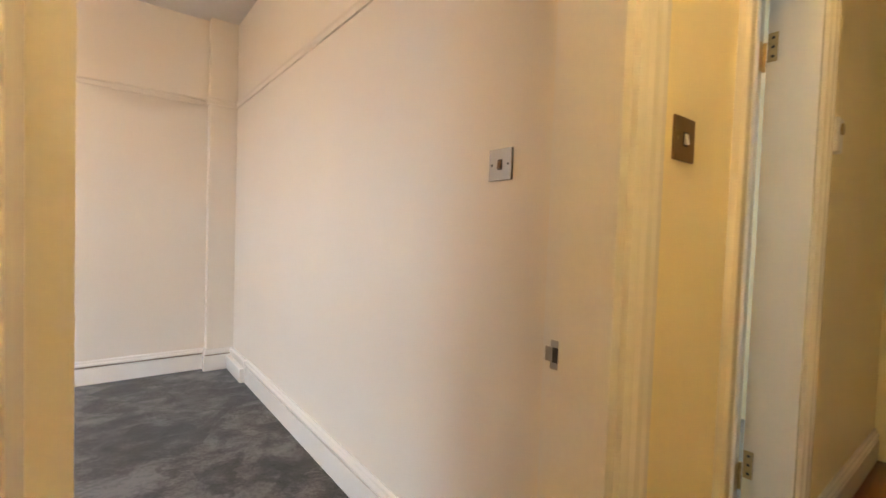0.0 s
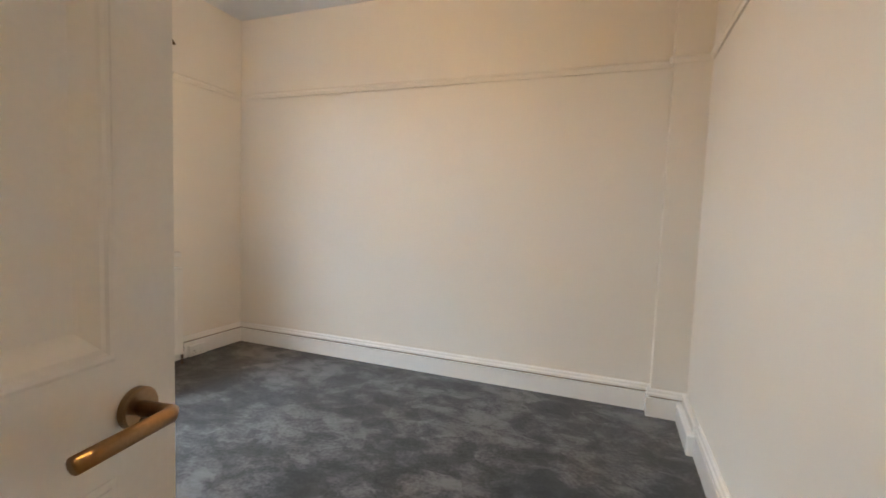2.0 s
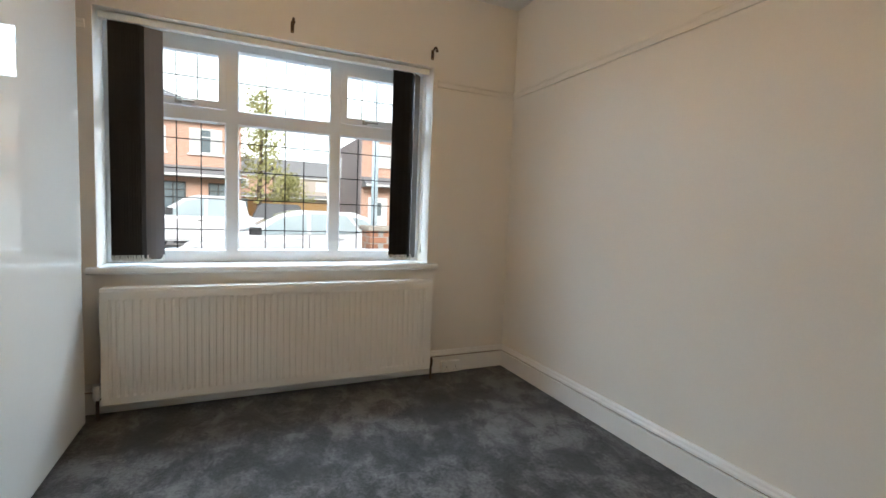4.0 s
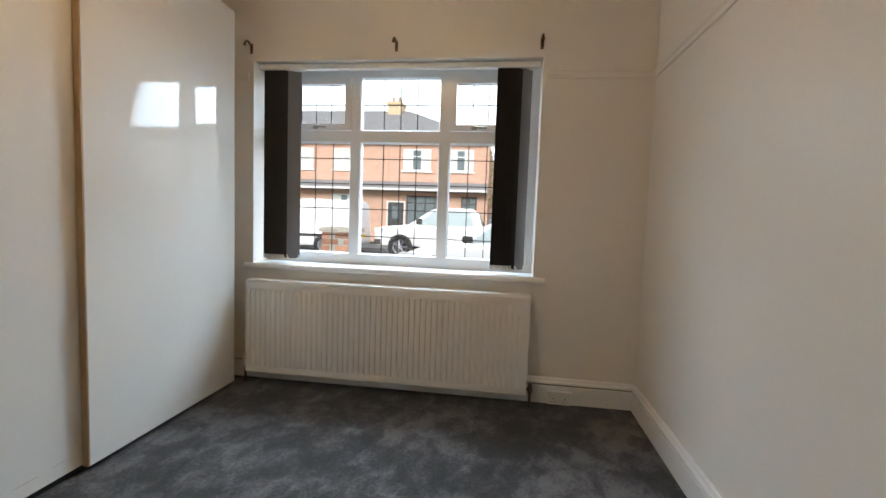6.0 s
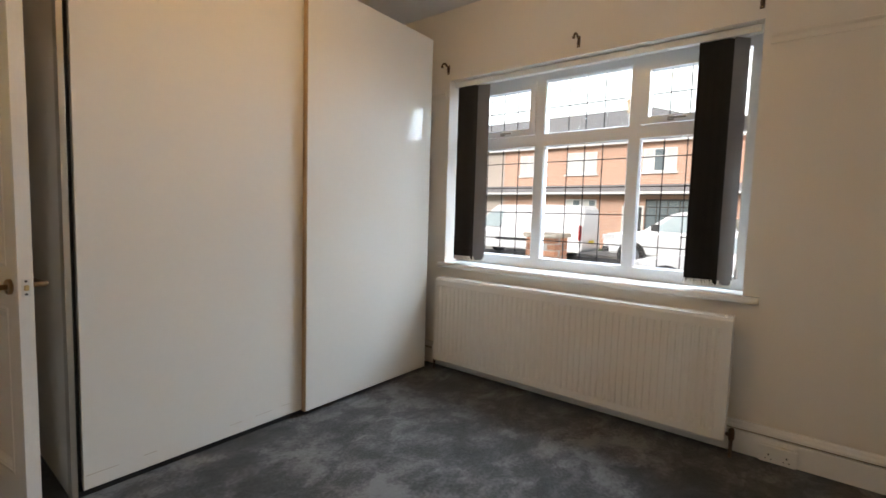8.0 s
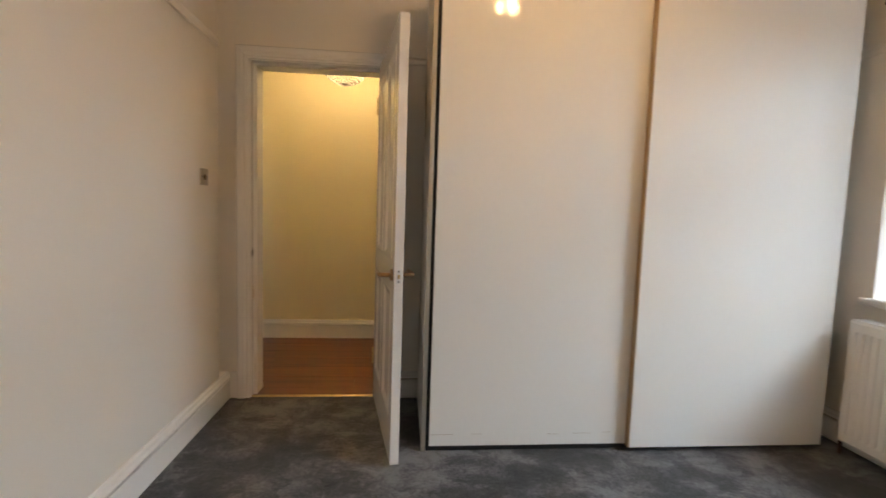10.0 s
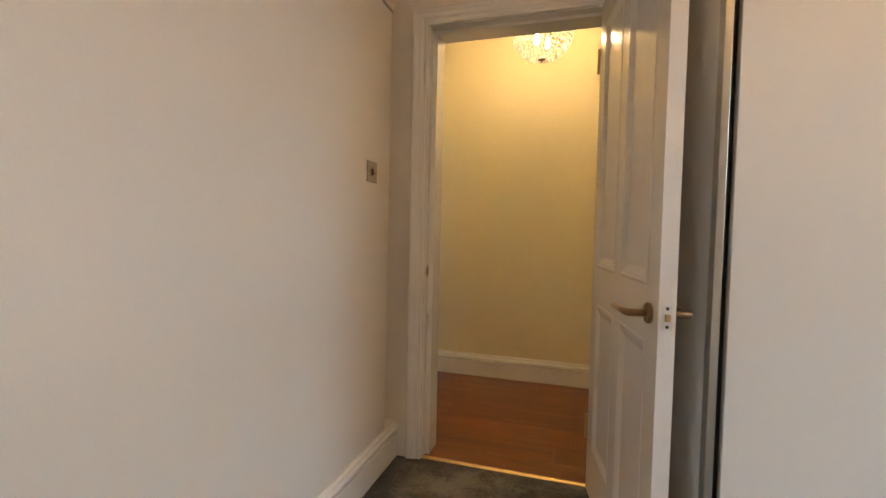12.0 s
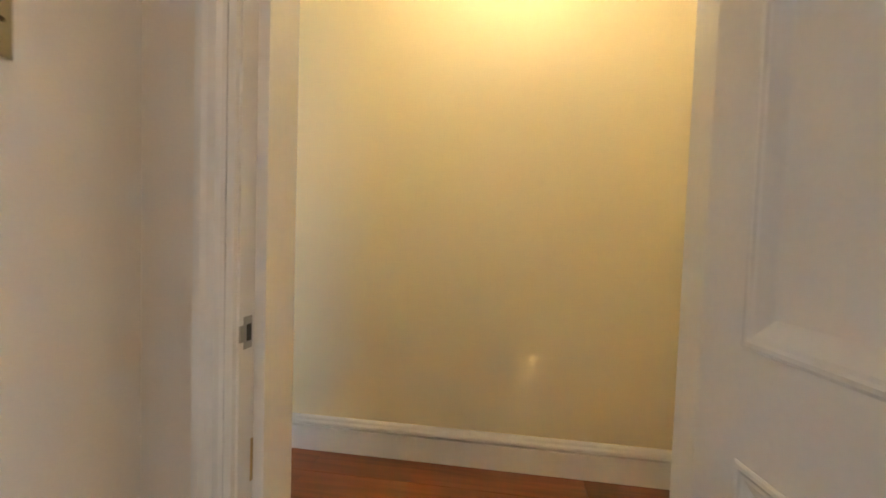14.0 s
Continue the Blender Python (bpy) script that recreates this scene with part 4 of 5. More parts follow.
part("bottom_track", boxes((WX0 + 0.018, WX1 - 0.0185, 0.601, 0.650, 0.004, 0.026)), BLACK_TRACK_AND_GAP, wr, "black running track")
# solid black strip that stands for the shade in the open gap
part("shadow_gap", boxes((WX1 - 0.036, WX1 - 0.0182, 0.601, 0.622, 0.03, WTOP - 0.05)), BLACK_TRACK_AND_GAP, wr, "black strip for the shade in the gap beside the door")
for x0, x1, y0, y1 in ((-2.30, -1.187, 0.628, 0.656), (-3.214, -2.180, 0.664, 0.698)):
    d = part("sliding_door", boxes((x0, x1, y0, y1, 0.028, 2.388), bevel=0.0015), LACQUER, wr, "white high-gloss sliding door")
# the trim's brown also carries the lamp's warm reflection on the door edge
part("edge_strip", boxes((-2.1795, -2.1725, 0.666, 0.697, 0.028, 2.386), bevel=0.001), WARM_LIT_TRIM, d, "brown edge strip with the lamp's warm reflection in its colour")
scuffs = ((-1.25, 0.085, 0.11), (-1.42, 0.086, 0.05), (-1.80, 0.082, 0.06), (-1.95, 0.084, 0.09), (-2.08, 0.088, 0.05))
for x, z, w in scuffs:
    part("scuff", boxes((x - w / 2, x + w / 2, 0.6558, 0.6563, z, z + 0.0016)), mat("scuff_mark", (0.42, 0.33, 0.25), 0.6), wr)


# ---------------------------------------------------------------- bead lamps
def bead_lamp(name, foot, radius, depth, ceiling, label):
    """A bowl of strung glass beads on metal hoops round a bulb, hung from the ceiling. foot: the tip of the finial."""
    x, y, z = foot
    lamp = thing(name, (x, y, z), label, "ceiling light")
    base = z + 0.016
    rows = 9
    wire, beads = bmesh.new(), bmesh.new()
    for k in range(rows + 4):
        f = k / (rows - 1)
        if f <= 1:
            ang = math.pi / 2 * (0.13 + 0.87 * f)
            r, h = radius * math.sin(ang), base + depth * (1 - math.cos(ang))
        else:
            g = k - rows + 1
            r, h = radius * (1 - 0.015 * g * g), base + depth + 0.020 * g
        n = max(12, int(2 * math.pi * r / 0.0235))
        ring = [(x + r * math.cos(2 * math.pi * s / 28), y + r * math.sin(2 * math.pi * s / 28), h + 0.0085) for s in range(29)]
        tube(wire, ring, 0.0012, 5, False)
        for s in range(n):
            a = 2 * math.pi * (s + 0.5 * (k % 2)) / n
            c = Vector((x + r * math.cos(a), y + r * math.sin(a), h))
            q = bmesh.ops.create_icosphere(beads, subdivisions=1, radius=1.0)
            m = Matrix.Translation(c) @ Matrix.Rotation(a, 4, "Z") @ Matrix.Diagonal((0.006, 0.0105, 0.0092, 1))
            bmesh.ops.transform(beads, matrix=m, verts=q["verts"])
    tagged(part("bead_bowl", beads, CRYSTAL, lamp, "strings of cut glass beads"), kind="stuff")
    part("hoop_frame", wire, BRASS, lamp, "thin brass hoops")
    part("finial", lathe(bmesh.new(), [(0.002, 0.0), (0.006, 0.005), (0.004, 0.010), (0.018, 0.014), (0.026, 0.020), (0.024, 0.024), (0.0, 0.026)], (x, y, z), "z", 20), DARK_BRONZE, lamp, "dark metal finial")
    top = base + depth + 0.085
    part("ceiling_rose", lathe(bmesh.new(), [(0.05, 0.0), (0.06, -0.012), (0.03, -0.026), (0.012, -0.03)], (x, y, ceiling), "z", 24), BRASS, lamp)
    part("stem", tube(bmesh.new(), [(x, y, ceiling - 0.02), (x, y, base + depth * 0.75)], 0.006, 10), BRASS, lamp)
    for i in range(4):
        a = math.pi / 2 * i + 0.3
        part("arm", tube(bmesh.new(), [(x, y, top), (x + radius * 0.93 * math.cos(a), y + radius * 0.93 * math.sin(a), top - 0.01)], 0.003, 6), BRASS, lamp)
    for i in range(2):
        a = math.pi * i + 0.9
        c = (x + 0.045 * math.cos(a), y + 0.045 * math.sin(a), base + depth * 0.72)
        bm = lathe(bmesh.new(), [(0.004, -0.030), (0.012, -0.022), (0.0155, -0.008), (0.013, 0.008), (0.008, 0.022), (0.007, 0.03)], c, "z", 14)
        ob = part("bulb", bm, BULB, lamp, "lit warm bulb", smooth=True)
        ob.visible_shadow = False
    return lamp


bead_lamp("hall_ceiling_light", HALL_LAMP, 0.172, 0.150, HIGH, "lit bowl-shaped hall light strung with glass beads")
bead_lamp("bedroom_ceiling_light", ROOM_LAMP, 0.150, 0.11, HIGH, "lit glass bead light under the bedroom ceiling")


# ---------------------------------------------------------------- the street
GROUND = -0.30
m, nodes, links, p = nodes_of("bright_overcast_sky")
glow = nodes.new("ShaderNodeEmission")
glow.inputs["Color"].default_value, glow.inputs["Strength"].default_value = (0.93, 0.97, 1.0, 1), 2.6
links.new(glow.outputs[0], nodes["Material Output"].inputs["Surface"])
bm = bmesh.new()
ring = [(-190 * math.cos(a), 190 * math.sin(a)) for a in (radians(-100 + 10 * i) for i in range(21))]
lo, hi = [bm.verts.new((x, y, -6)) for x, y in ring], [bm.verts.new((x * 0.8, y * 0.8, 130)) for x, y in ring]
for i in range(20):
    bm.faces.new((lo[i], lo[i + 1], hi[i + 1], hi[i]))
setting("backdrop", bm, m, "bright white overcast sky in the distance", "sky")
bm = boxes((-400, 300, -400, 400, GROUND - 0.5, GROUND - 0.12))
setting("ground", bm, GRASS, "grass and earth reaching the horizon", "ground")
bm = boxes((-18.0, -8.2, -120, 120, GROUND - 0.119, GROUND - 0.02))
setting("road", bm, ASPHALT, "grey asphalt street", "road")
bm = boxes((-8.05, -5.95, -120, 120, GROUND - 0.119, GROUND + 0.08))
setting("pavement_near", bm, PAVING, "concrete pavement beside the garden wall", "pavement")
bm = boxes((-20.5, -18.15, -120, 120, GROUND - 0.119, GROUND + 0.08))
setting("pavement_far", bm, PAVING, "concrete pavement across the street", "pavement")
bm = boxes((-8.2, -8.05, -120, 120, GROUND - 0.119, GROUND + 0.085), (-18.15, -18.0, -120, 120, GROUND - 0.119, GROUND + 0.085))
setting("kerb", bm, KERB, "stone kerbs along both sides of the street", "kerb")
bm = boxes((-5.95, OUTER, -60, 60, GROUND - 0.119, GROUND + 0.06))
setting("front_garden", bm, PAVING, "paved front garden below the window", "ground")


def house_window(house, x, y0, y1, z0, z1, cols=3, curtain=True, frame_material=None):
    fm = frame_material or FASCIA
    win = part("window", boxes((x, x + 0.06, y0, y0 + 0.07, z0, z1), (x, x + 0.06, y1 - 0.07, y1, z0, z1), (x, x + 0.06, y0 + 0.07, y1 - 0.07, z0, z0 + 0.07), (x, x + 0.06, y0 + 0.07, y1 - 0.07, z1 - 0.07, z1)), fm, house)
    bm = bmesh.new()
    for c in range(1, cols):
        y = y0 + (y1 - y0) * c / cols
        box(bm, x, x + 0.05, y - 0.03, y + 0.03, z0 + 0.07, z1 - 0.07)
    box(bm, x + 0.002, x + 0.052, y0 + 0.07, y1 - 0.07, z1 - 0.42, z1 - 0.37)
    part("glazing_bar", bm, fm, win)
    for c in range(cols):
        a, b = y0 + (y1 - y0) * c / cols + 0.03, y0 + (y1 - y0) * (c + 1) / cols - 0.03
        part("pane", boxes((x - 0.03, x + 0.015, a, b, z0 + 0.05, z1 - 0.05)), CURTAIN_PALE if curtain and (c % 2 == 0 or int(z0) == 3 and int(y0) % 3) else DARK_GLASS, win)
    part("sill", boxes((x, x + 0.14, y0 - 0.08, y1 + 0.08, z0 - 0.09, z0)), FASCIA, win)


def house_door(house, x, y0, y1, z0, material):
    d = part("door", boxes((x, x + 0.06, y0, y1, z0, z0 + 2.05)), material, house)
    part("door_light", boxes((x + 0.05, x + 0.07, (y0 + y1) / 2 - 0.2, (y0 + y1) / 2 + 0.2, z0 + 1.15, z0 + 1.85)), DARK_GLASS, d)
    part("door_casing", boxes((x, x + 0.09, y0 - 0.08, y0, z0, z0 + 2.13), (x, x + 0.09, y1, y1 + 0.08, z0, z0 + 2.13), (x, x + 0.09, y0, y1, z0 + 2.05, z0 + 2.13)), FASCIA, d)


def pitched_roof(bm, x0, x1, y0, y1, eave, ridge, hip=0.0, hip_south=0.0):
    """A roof with its ridge along y, with thickness; hip: how far the ridge stops short of the north end."""
    xm = (x0 + x1) / 2
    a = [bm.verts.new(p) for p in ((x0, y0, eave), (xm, y0, ridge), (x1, y0, eave), (x1, y0, eave - 0.15), (xm, y0, ridge - 0.22), (x0, y0, eave - 0.15))]
    b = [bm.verts.new((v.co.x, y1, v.co.z)) for v in a]
    for v, d in ((a[1], hip_south), (a[4], hip_south), (b[1], -hip), (b[4], -hip)):
        v.co.y += d
    for i in range(6):
        bm.faces.new((a[i], a[(i + 1) % 6], b[(i + 1) % 6], b[i]))
    bm.faces.new(a[::-1])
    bm.faces.new(b)


def terrace_house(front, y0, y1, wall_material, label, uppers, lowers, door, chimney=None, group="houses across the street", ridge=7.8, hip=0.0, low_frame=None):
    house = thing("terraced_house", (front - 4, (y0 + y1) / 2, GROUND), label, "house", group)
    part("wall", boxes((front - 8, front, y0, y1, GROUND - 0.1, 5.15)), wall_material, house)
    bm = bmesh.new()
    pitched_roof(bm, front - 8.35, front + 0.35, y0, y1, 5.32, ridge, hip, hip if ridge < 6 else 0.0)
    part("roof", bm, SLATE, house, "grey tiled roof")
    part("gutter", boxes((front + 0.25, front + 0.38, y0, y1, 5.08, 5.20)), FASCIA, house)
    bm = bmesh.new()
    v = [bm.verts.new(p) for p in ((front, y0, 3.02), (front + 0.95, y0, 2.60), (front + 0.95, y0, 2.46), (front, y0, 2.46))]
    w = [bm.verts.new((q.co.x, y1, q.co.z)) for q in v]
    for i in range(4):
        bm.faces.new((v[i], v[(i + 1) % 4], w[(i + 1) % 4], w[i]))
    bm.faces.new(v[::-1])
    bm.faces.new(w)
    canopy = part("canopy_roof", bm, SLATE, house, "lean-to porch roof along the front")
    part("fascia_board", boxes((front + 0.95, front + 0.99, y0, y1, 2.48, 2.59)), FASCIA, canopy)
    for a, b in uppers:
        house_window(house, front, a, b, 3.62, 4.80)
    for a, b in lowers:
        house_window(house, front, a, b, 0.55, 2.25, cols=4 if b - a > 1.6 else 2, curtain=low_frame is None, frame_material=low_frame or FASCIA)
    house_door(house, front, door, door + 0.9, GROUND + 0.1, TRIM_BLACK if low_frame else FASCIA)
    if chimney is not None:
        bm = boxes((front - 4.35, front - 3.35, chimney - 0.45, chimney + 0.45, 6.9, 8.25), (front - 4.42, front - 3.28, chimney - 0.52, chimney + 0.52, 8.05, 8.18))
        ch = part("chimney", bm, CHIMNEY_BRICK, house, "buff brick chimney stack")
        for dy in (-0.2, 0.2):
            part("chimney_pot", lathe(bmesh.new(), [(0.10, 0), (0.12, 0.05), (0.10, 0.1), (0.09, 0.4)], (front - 3.85, chimney + dy, 8.25), "z", 10), COPING, ch)
    return house


F = -25.0
terrace_house(F, -4.20, 1.38, HOUSE_BRICK, "orange brick end-terrace house with a lean-to canopy", ((-0.84, 0.54), (-3.35, -1.80)), ((-3.10, -1.0), (-0.05, 0.80)), -4.15, -4.8, hip=5.4, low_frame=TRIM_BLACK)
terrace_house(F, -11.4, -4.21, HOUSE_BRICK, "orange brick terraced house with pale net curtains", ((-7.4, -5.7), (-10.3, -8.6)), ((-7.4, -5.6),), -9.0)
terrace_house(F, -18.6, -11.41, HOUSE_CREAM, "pale rendered terraced house with dark windows", ((-14.4, -12.7), (-17.6, -16.4)), ((-14.6, -12.8),), -16.6)
terrace_house(F, -26.0, -18.61, HOUSE_BRICK, "orange brick terraced house further along", ((-21.4, -19.8), (-24.8, -23.6)), ((-21.5, -19.8),), -23.6)
terrace_house(F + 0.8, 7.25, 13.2, HOUSE_BRICK, "orange brick semi with a shaded grey side wall", ((7.9, 8.9), (10.2, 11.9)), ((9.2, 11.0),), 7.7, ridge=5.9, hip=2.5)
# side wall of the semi, its shade mixed into the mauve-grey colour
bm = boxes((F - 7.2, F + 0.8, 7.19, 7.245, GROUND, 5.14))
tagged(part("rendered_gable", bm, mat("shaded_mauve_grey_render", (0.36, 0.31, 0.31), 0.9, vary=0.1, scale=0.8, grain=15)), "mauve-grey rendered side wall of the semi, its shade in the colour", "wall", kind="structure")
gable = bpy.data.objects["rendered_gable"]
part("window_frame", boxes((-30.6, -30.5, 7.15, 7.19, 3.2, 4.5), (-29.4, -29.3, 7.15, 7.19, 3.2, 4.5), (-30.5, -29.4, 7.15, 7.19, 3.2, 3.3), (-30.5, -29.4, 7.15, 7.19, 4.4, 4.5), (-30.5, -29.4, 7.15, 7.19, 3.95, 4.02)), FASCIA, gable, "white landing window frame")
part("pane", boxes((-30.5, -29.4, 7.17, 7.188, 3.3, 4.4)), CURTAIN_PALE, gable)
terrace_house(-62.0, 5.2, 15.5, HOUSE_CREAM, "distant pale house behind the gardens", ((6.6, 8.0), (10.4, 12.0)), ((6.6, 8.2),), 11.4, group="houses further away")
terrace_house(-62.0, -11.5, 5.0, HOUSE_BRICK, "distant brick house behind the trees", ((0.6, 2.2), (-4.4, -3.0)), ((0.6, 2.2),), -1.6, group="houses further away")

# fence between the houses
fence = thing("garden_fence", (-30.0, 5.0, GROUND), "orange-brown wooden board fence across the gap", "fence")
for i in range(36):
    y = 1.75 + 0.15 * i
    part("board", boxes((-30.02, -30.0, y, y + 0.142, GROUND - 0.1, 1.55)), FENCE_WOOD, fence)
for i in range(4):
    part("post", boxes((-30.12, -30.02, 1.8 + 1.75 * i, 1.9 + 1.75 * i, GROUND - 0.1, 1.60)), FENCE_WOOD, fence)


def tree(at, height, spread, label, leaf, seed, leaves=5200):
    rnd = random.Random(seed)
    x, y, z = at
    t = thing("tree", at, label, "tree")
    bm = bmesh.new()
    tube(bm, [(x, y, z - 0.1), (x + 0.05, y - 0.04, z + height * 0.3), (x - 0.03, y + 0.06, z + height * 0.65), (x, y, z + height * 0.96)], [0.17, 0.13, 0.08, 0.02], 9)
    tips = []
    for i in range(22):
        f = 0.22 + 0.74 * i / 22
        a = i * 2.4 + rnd.uniform(-0.4, 0.4)
        l = spread * (1.05 - f) * rnd.uniform(0.75, 1.2) + 0.25
        s = Vector((x, y, z + height * f))
        e = s + Vector((math.cos(a) * l, math.sin(a) * l, l * 0.45))
        mid = (s + e) / 2 + Vector((0, 0, -0.06))
        tube(bm, [s, mid, e], [0.045 * (1.2 - f), 0.028 * (1.2 - f), 0.008], 6)
        tips += [(mid, l * 0.26), (e, l * 0.34), ((mid + e) / 2, l * 0.3)]
    part("trunk", bm, BARK, t)
    vs, fs = [], []
    for i in range(leaves):
        c, r = tips[rnd.randrange(len(tips))]
        p = c + Vector((rnd.gauss(0, 1), rnd.gauss(0, 1), rnd.gauss(0, 0.9))) * (r * 0.75 + 0.08)
        n = Vector((rnd.gauss(0, 1), rnd.gauss(0, 1), rnd.gauss(0, 1))).normalized()
        u = n.orthogonal().normalized() * rnd.uniform(0.06, 0.13)
        w = n.cross(u).normalized() * u.length * 0.55
        k = len(vs)
        vs += [p - u, p + w, p + u, p - w]
        fs.append((k, k + 1, k + 2, k + 3))
    mesh = bpy.data.meshes.new("crown")
    mesh.from_pydata(vs, [], fs)
    mesh.materials.append(leaf)
    crown = new("crown", mesh)
    crown.parent = t
    crown.matrix_parent_inverse = place_of(t).inverted()
    return t


tree((-27.6, 2.35, GROUND), 8.0, 1.55, "slim tree with yellow-green autumn leaves between houses", LEAF_GREEN, 3, 2600)
tree((-34.0, 4.4, GROUND), 3.9, 1.5, "further yellow-green tree behind the fence", LEAF_GREEN, 8, 2200)


def hedge(x0, x1, y0, y1, top):
    rnd = random.Random(5)
    h = thing("hedge", ((x0 + x1) / 2, (y0 + y1) / 2, GROUND), "dark green evergreen hedge beside the semi", "hedge")
    part("inner_growth", boxes((x0 + 0.15, x1 - 0.15, y0 + 0.15, y1 - 0.15, GROUND - 0.1, top - 0.2), bevel=0.1), HEDGE_GREEN, h)
    vs, fs = [], []
    for i in range(4500):
        p = Vector((rnd.uniform(x0, x1), rnd.uniform(y0, y1), rnd.uniform(GROUND, top + 0.15 * math.sin(i))))
        n = Vector((rnd.gauss(0, 1), rnd.gauss(0, 1), rnd.gauss(0, 1))).normalized()
        u = n.orthogonal().normalized() * rnd.uniform(0.05, 0.11)
        w = n.cross(u).normalized() * u.length * 0.6
        k = len(vs)
        vs += [p - u, p + w, p + u, p - w]
        fs.append((k, k + 1, k + 2, k + 3))
    mesh = bpy.data.meshes.new("foliage")
    mesh.from_pydata(vs, [], fs)
    mesh.materials.append(HEDGE_GREEN)
    f = new("foliage", mesh)
    f.parent = h
    f.matrix_parent_inverse = place_of(h).inverted()


hedge(-22.5, -21.0, 13.3, 19.0, 2.4)

PX, PY, PZ = -6.06, 2.955, GROUND + 0.08
post = thing("street_lamp", (PX, PY, PZ), "pale grey galvanised street lamp post behind the garden pier", "street lamp")
part("base", lathe(bmesh.new(), [(0.062, 0.0), (0.062, 1.10), (0.056, 1.16), (0.044, 1.20)], (PX, PY, PZ), "z", 18), POST_GREY, post)
part("access_door", boxes((PX + 0.054, PX + 0.064, PY - 0.03, PY + 0.03, PZ + 0.45, PZ + 0.90), bevel=0.004), POST_GREY, post)
part("pole", tube(bmesh.new(), [(PX, PY, PZ + 1.18), (PX, PY, 5.2), (PX - 0.25, PY, 5.7), (PX - 1.1, PY, 5.85)], [0.042, 0.034, 0.030, 0.028], 14), POST_GREY, post)
part("lantern", boxes((PX - 1.6, PX - 1.05, PY - 0.1, PY + 0.1, 5.79, 5.92), bevel=0.03), POST_GREY, post)


# ---------------------------------------------------------------- vehicles
def wheel(car, x, y, r, out):
    """A wheel whose axle runs along x; out: the side that shows."""
    z = GROUND - 0.02 + r
    bm = lathe(bmesh.new(), [(r * 0.62, -0.09), (r * 0.93, -0.10), (r, -0.06), (r, 0.06), (r * 0.93, 0.10), (r * 0.62, 0.09)], (x, y, z), "x", 28)
    w = part("wheel", bm, RUBBER, car, smooth=False)
    rim = bmesh.new()
    lathe(rim, [(r * 0.64, -0.092), (r * 0.64, 0.092)], (x, y, z), "x", 24)
    part("rim_well", rim, TRIM_BLACK, w)
    bm = bmesh.new()
    for i in range(7):
        a = 2 * math.pi * i / 7
        c = Vector((x + out * 0.098, y, z))
        tube(bm, [c + Vector((0, math.cos(a), math.sin(a))) * r * 0.1, c + Vector((0, math.cos(a), math.sin(a))) * r * 0.62], [r * 0.10, r * 0.07], 6)
    lathe(bm, [(r * 0.58, out * 0.094), (r * 0.65, out * 0.105), (r * 0.65, out * 0.094)], (x, y, z), "x", 24)
    lathe(bm, [(r * 0.16, out * 0.09), (r * 0.14, out * 0.112), (0.0, out * 0.112)], (x, y, z), "x", 14)
    part("rim", bm, ALLOY, w)


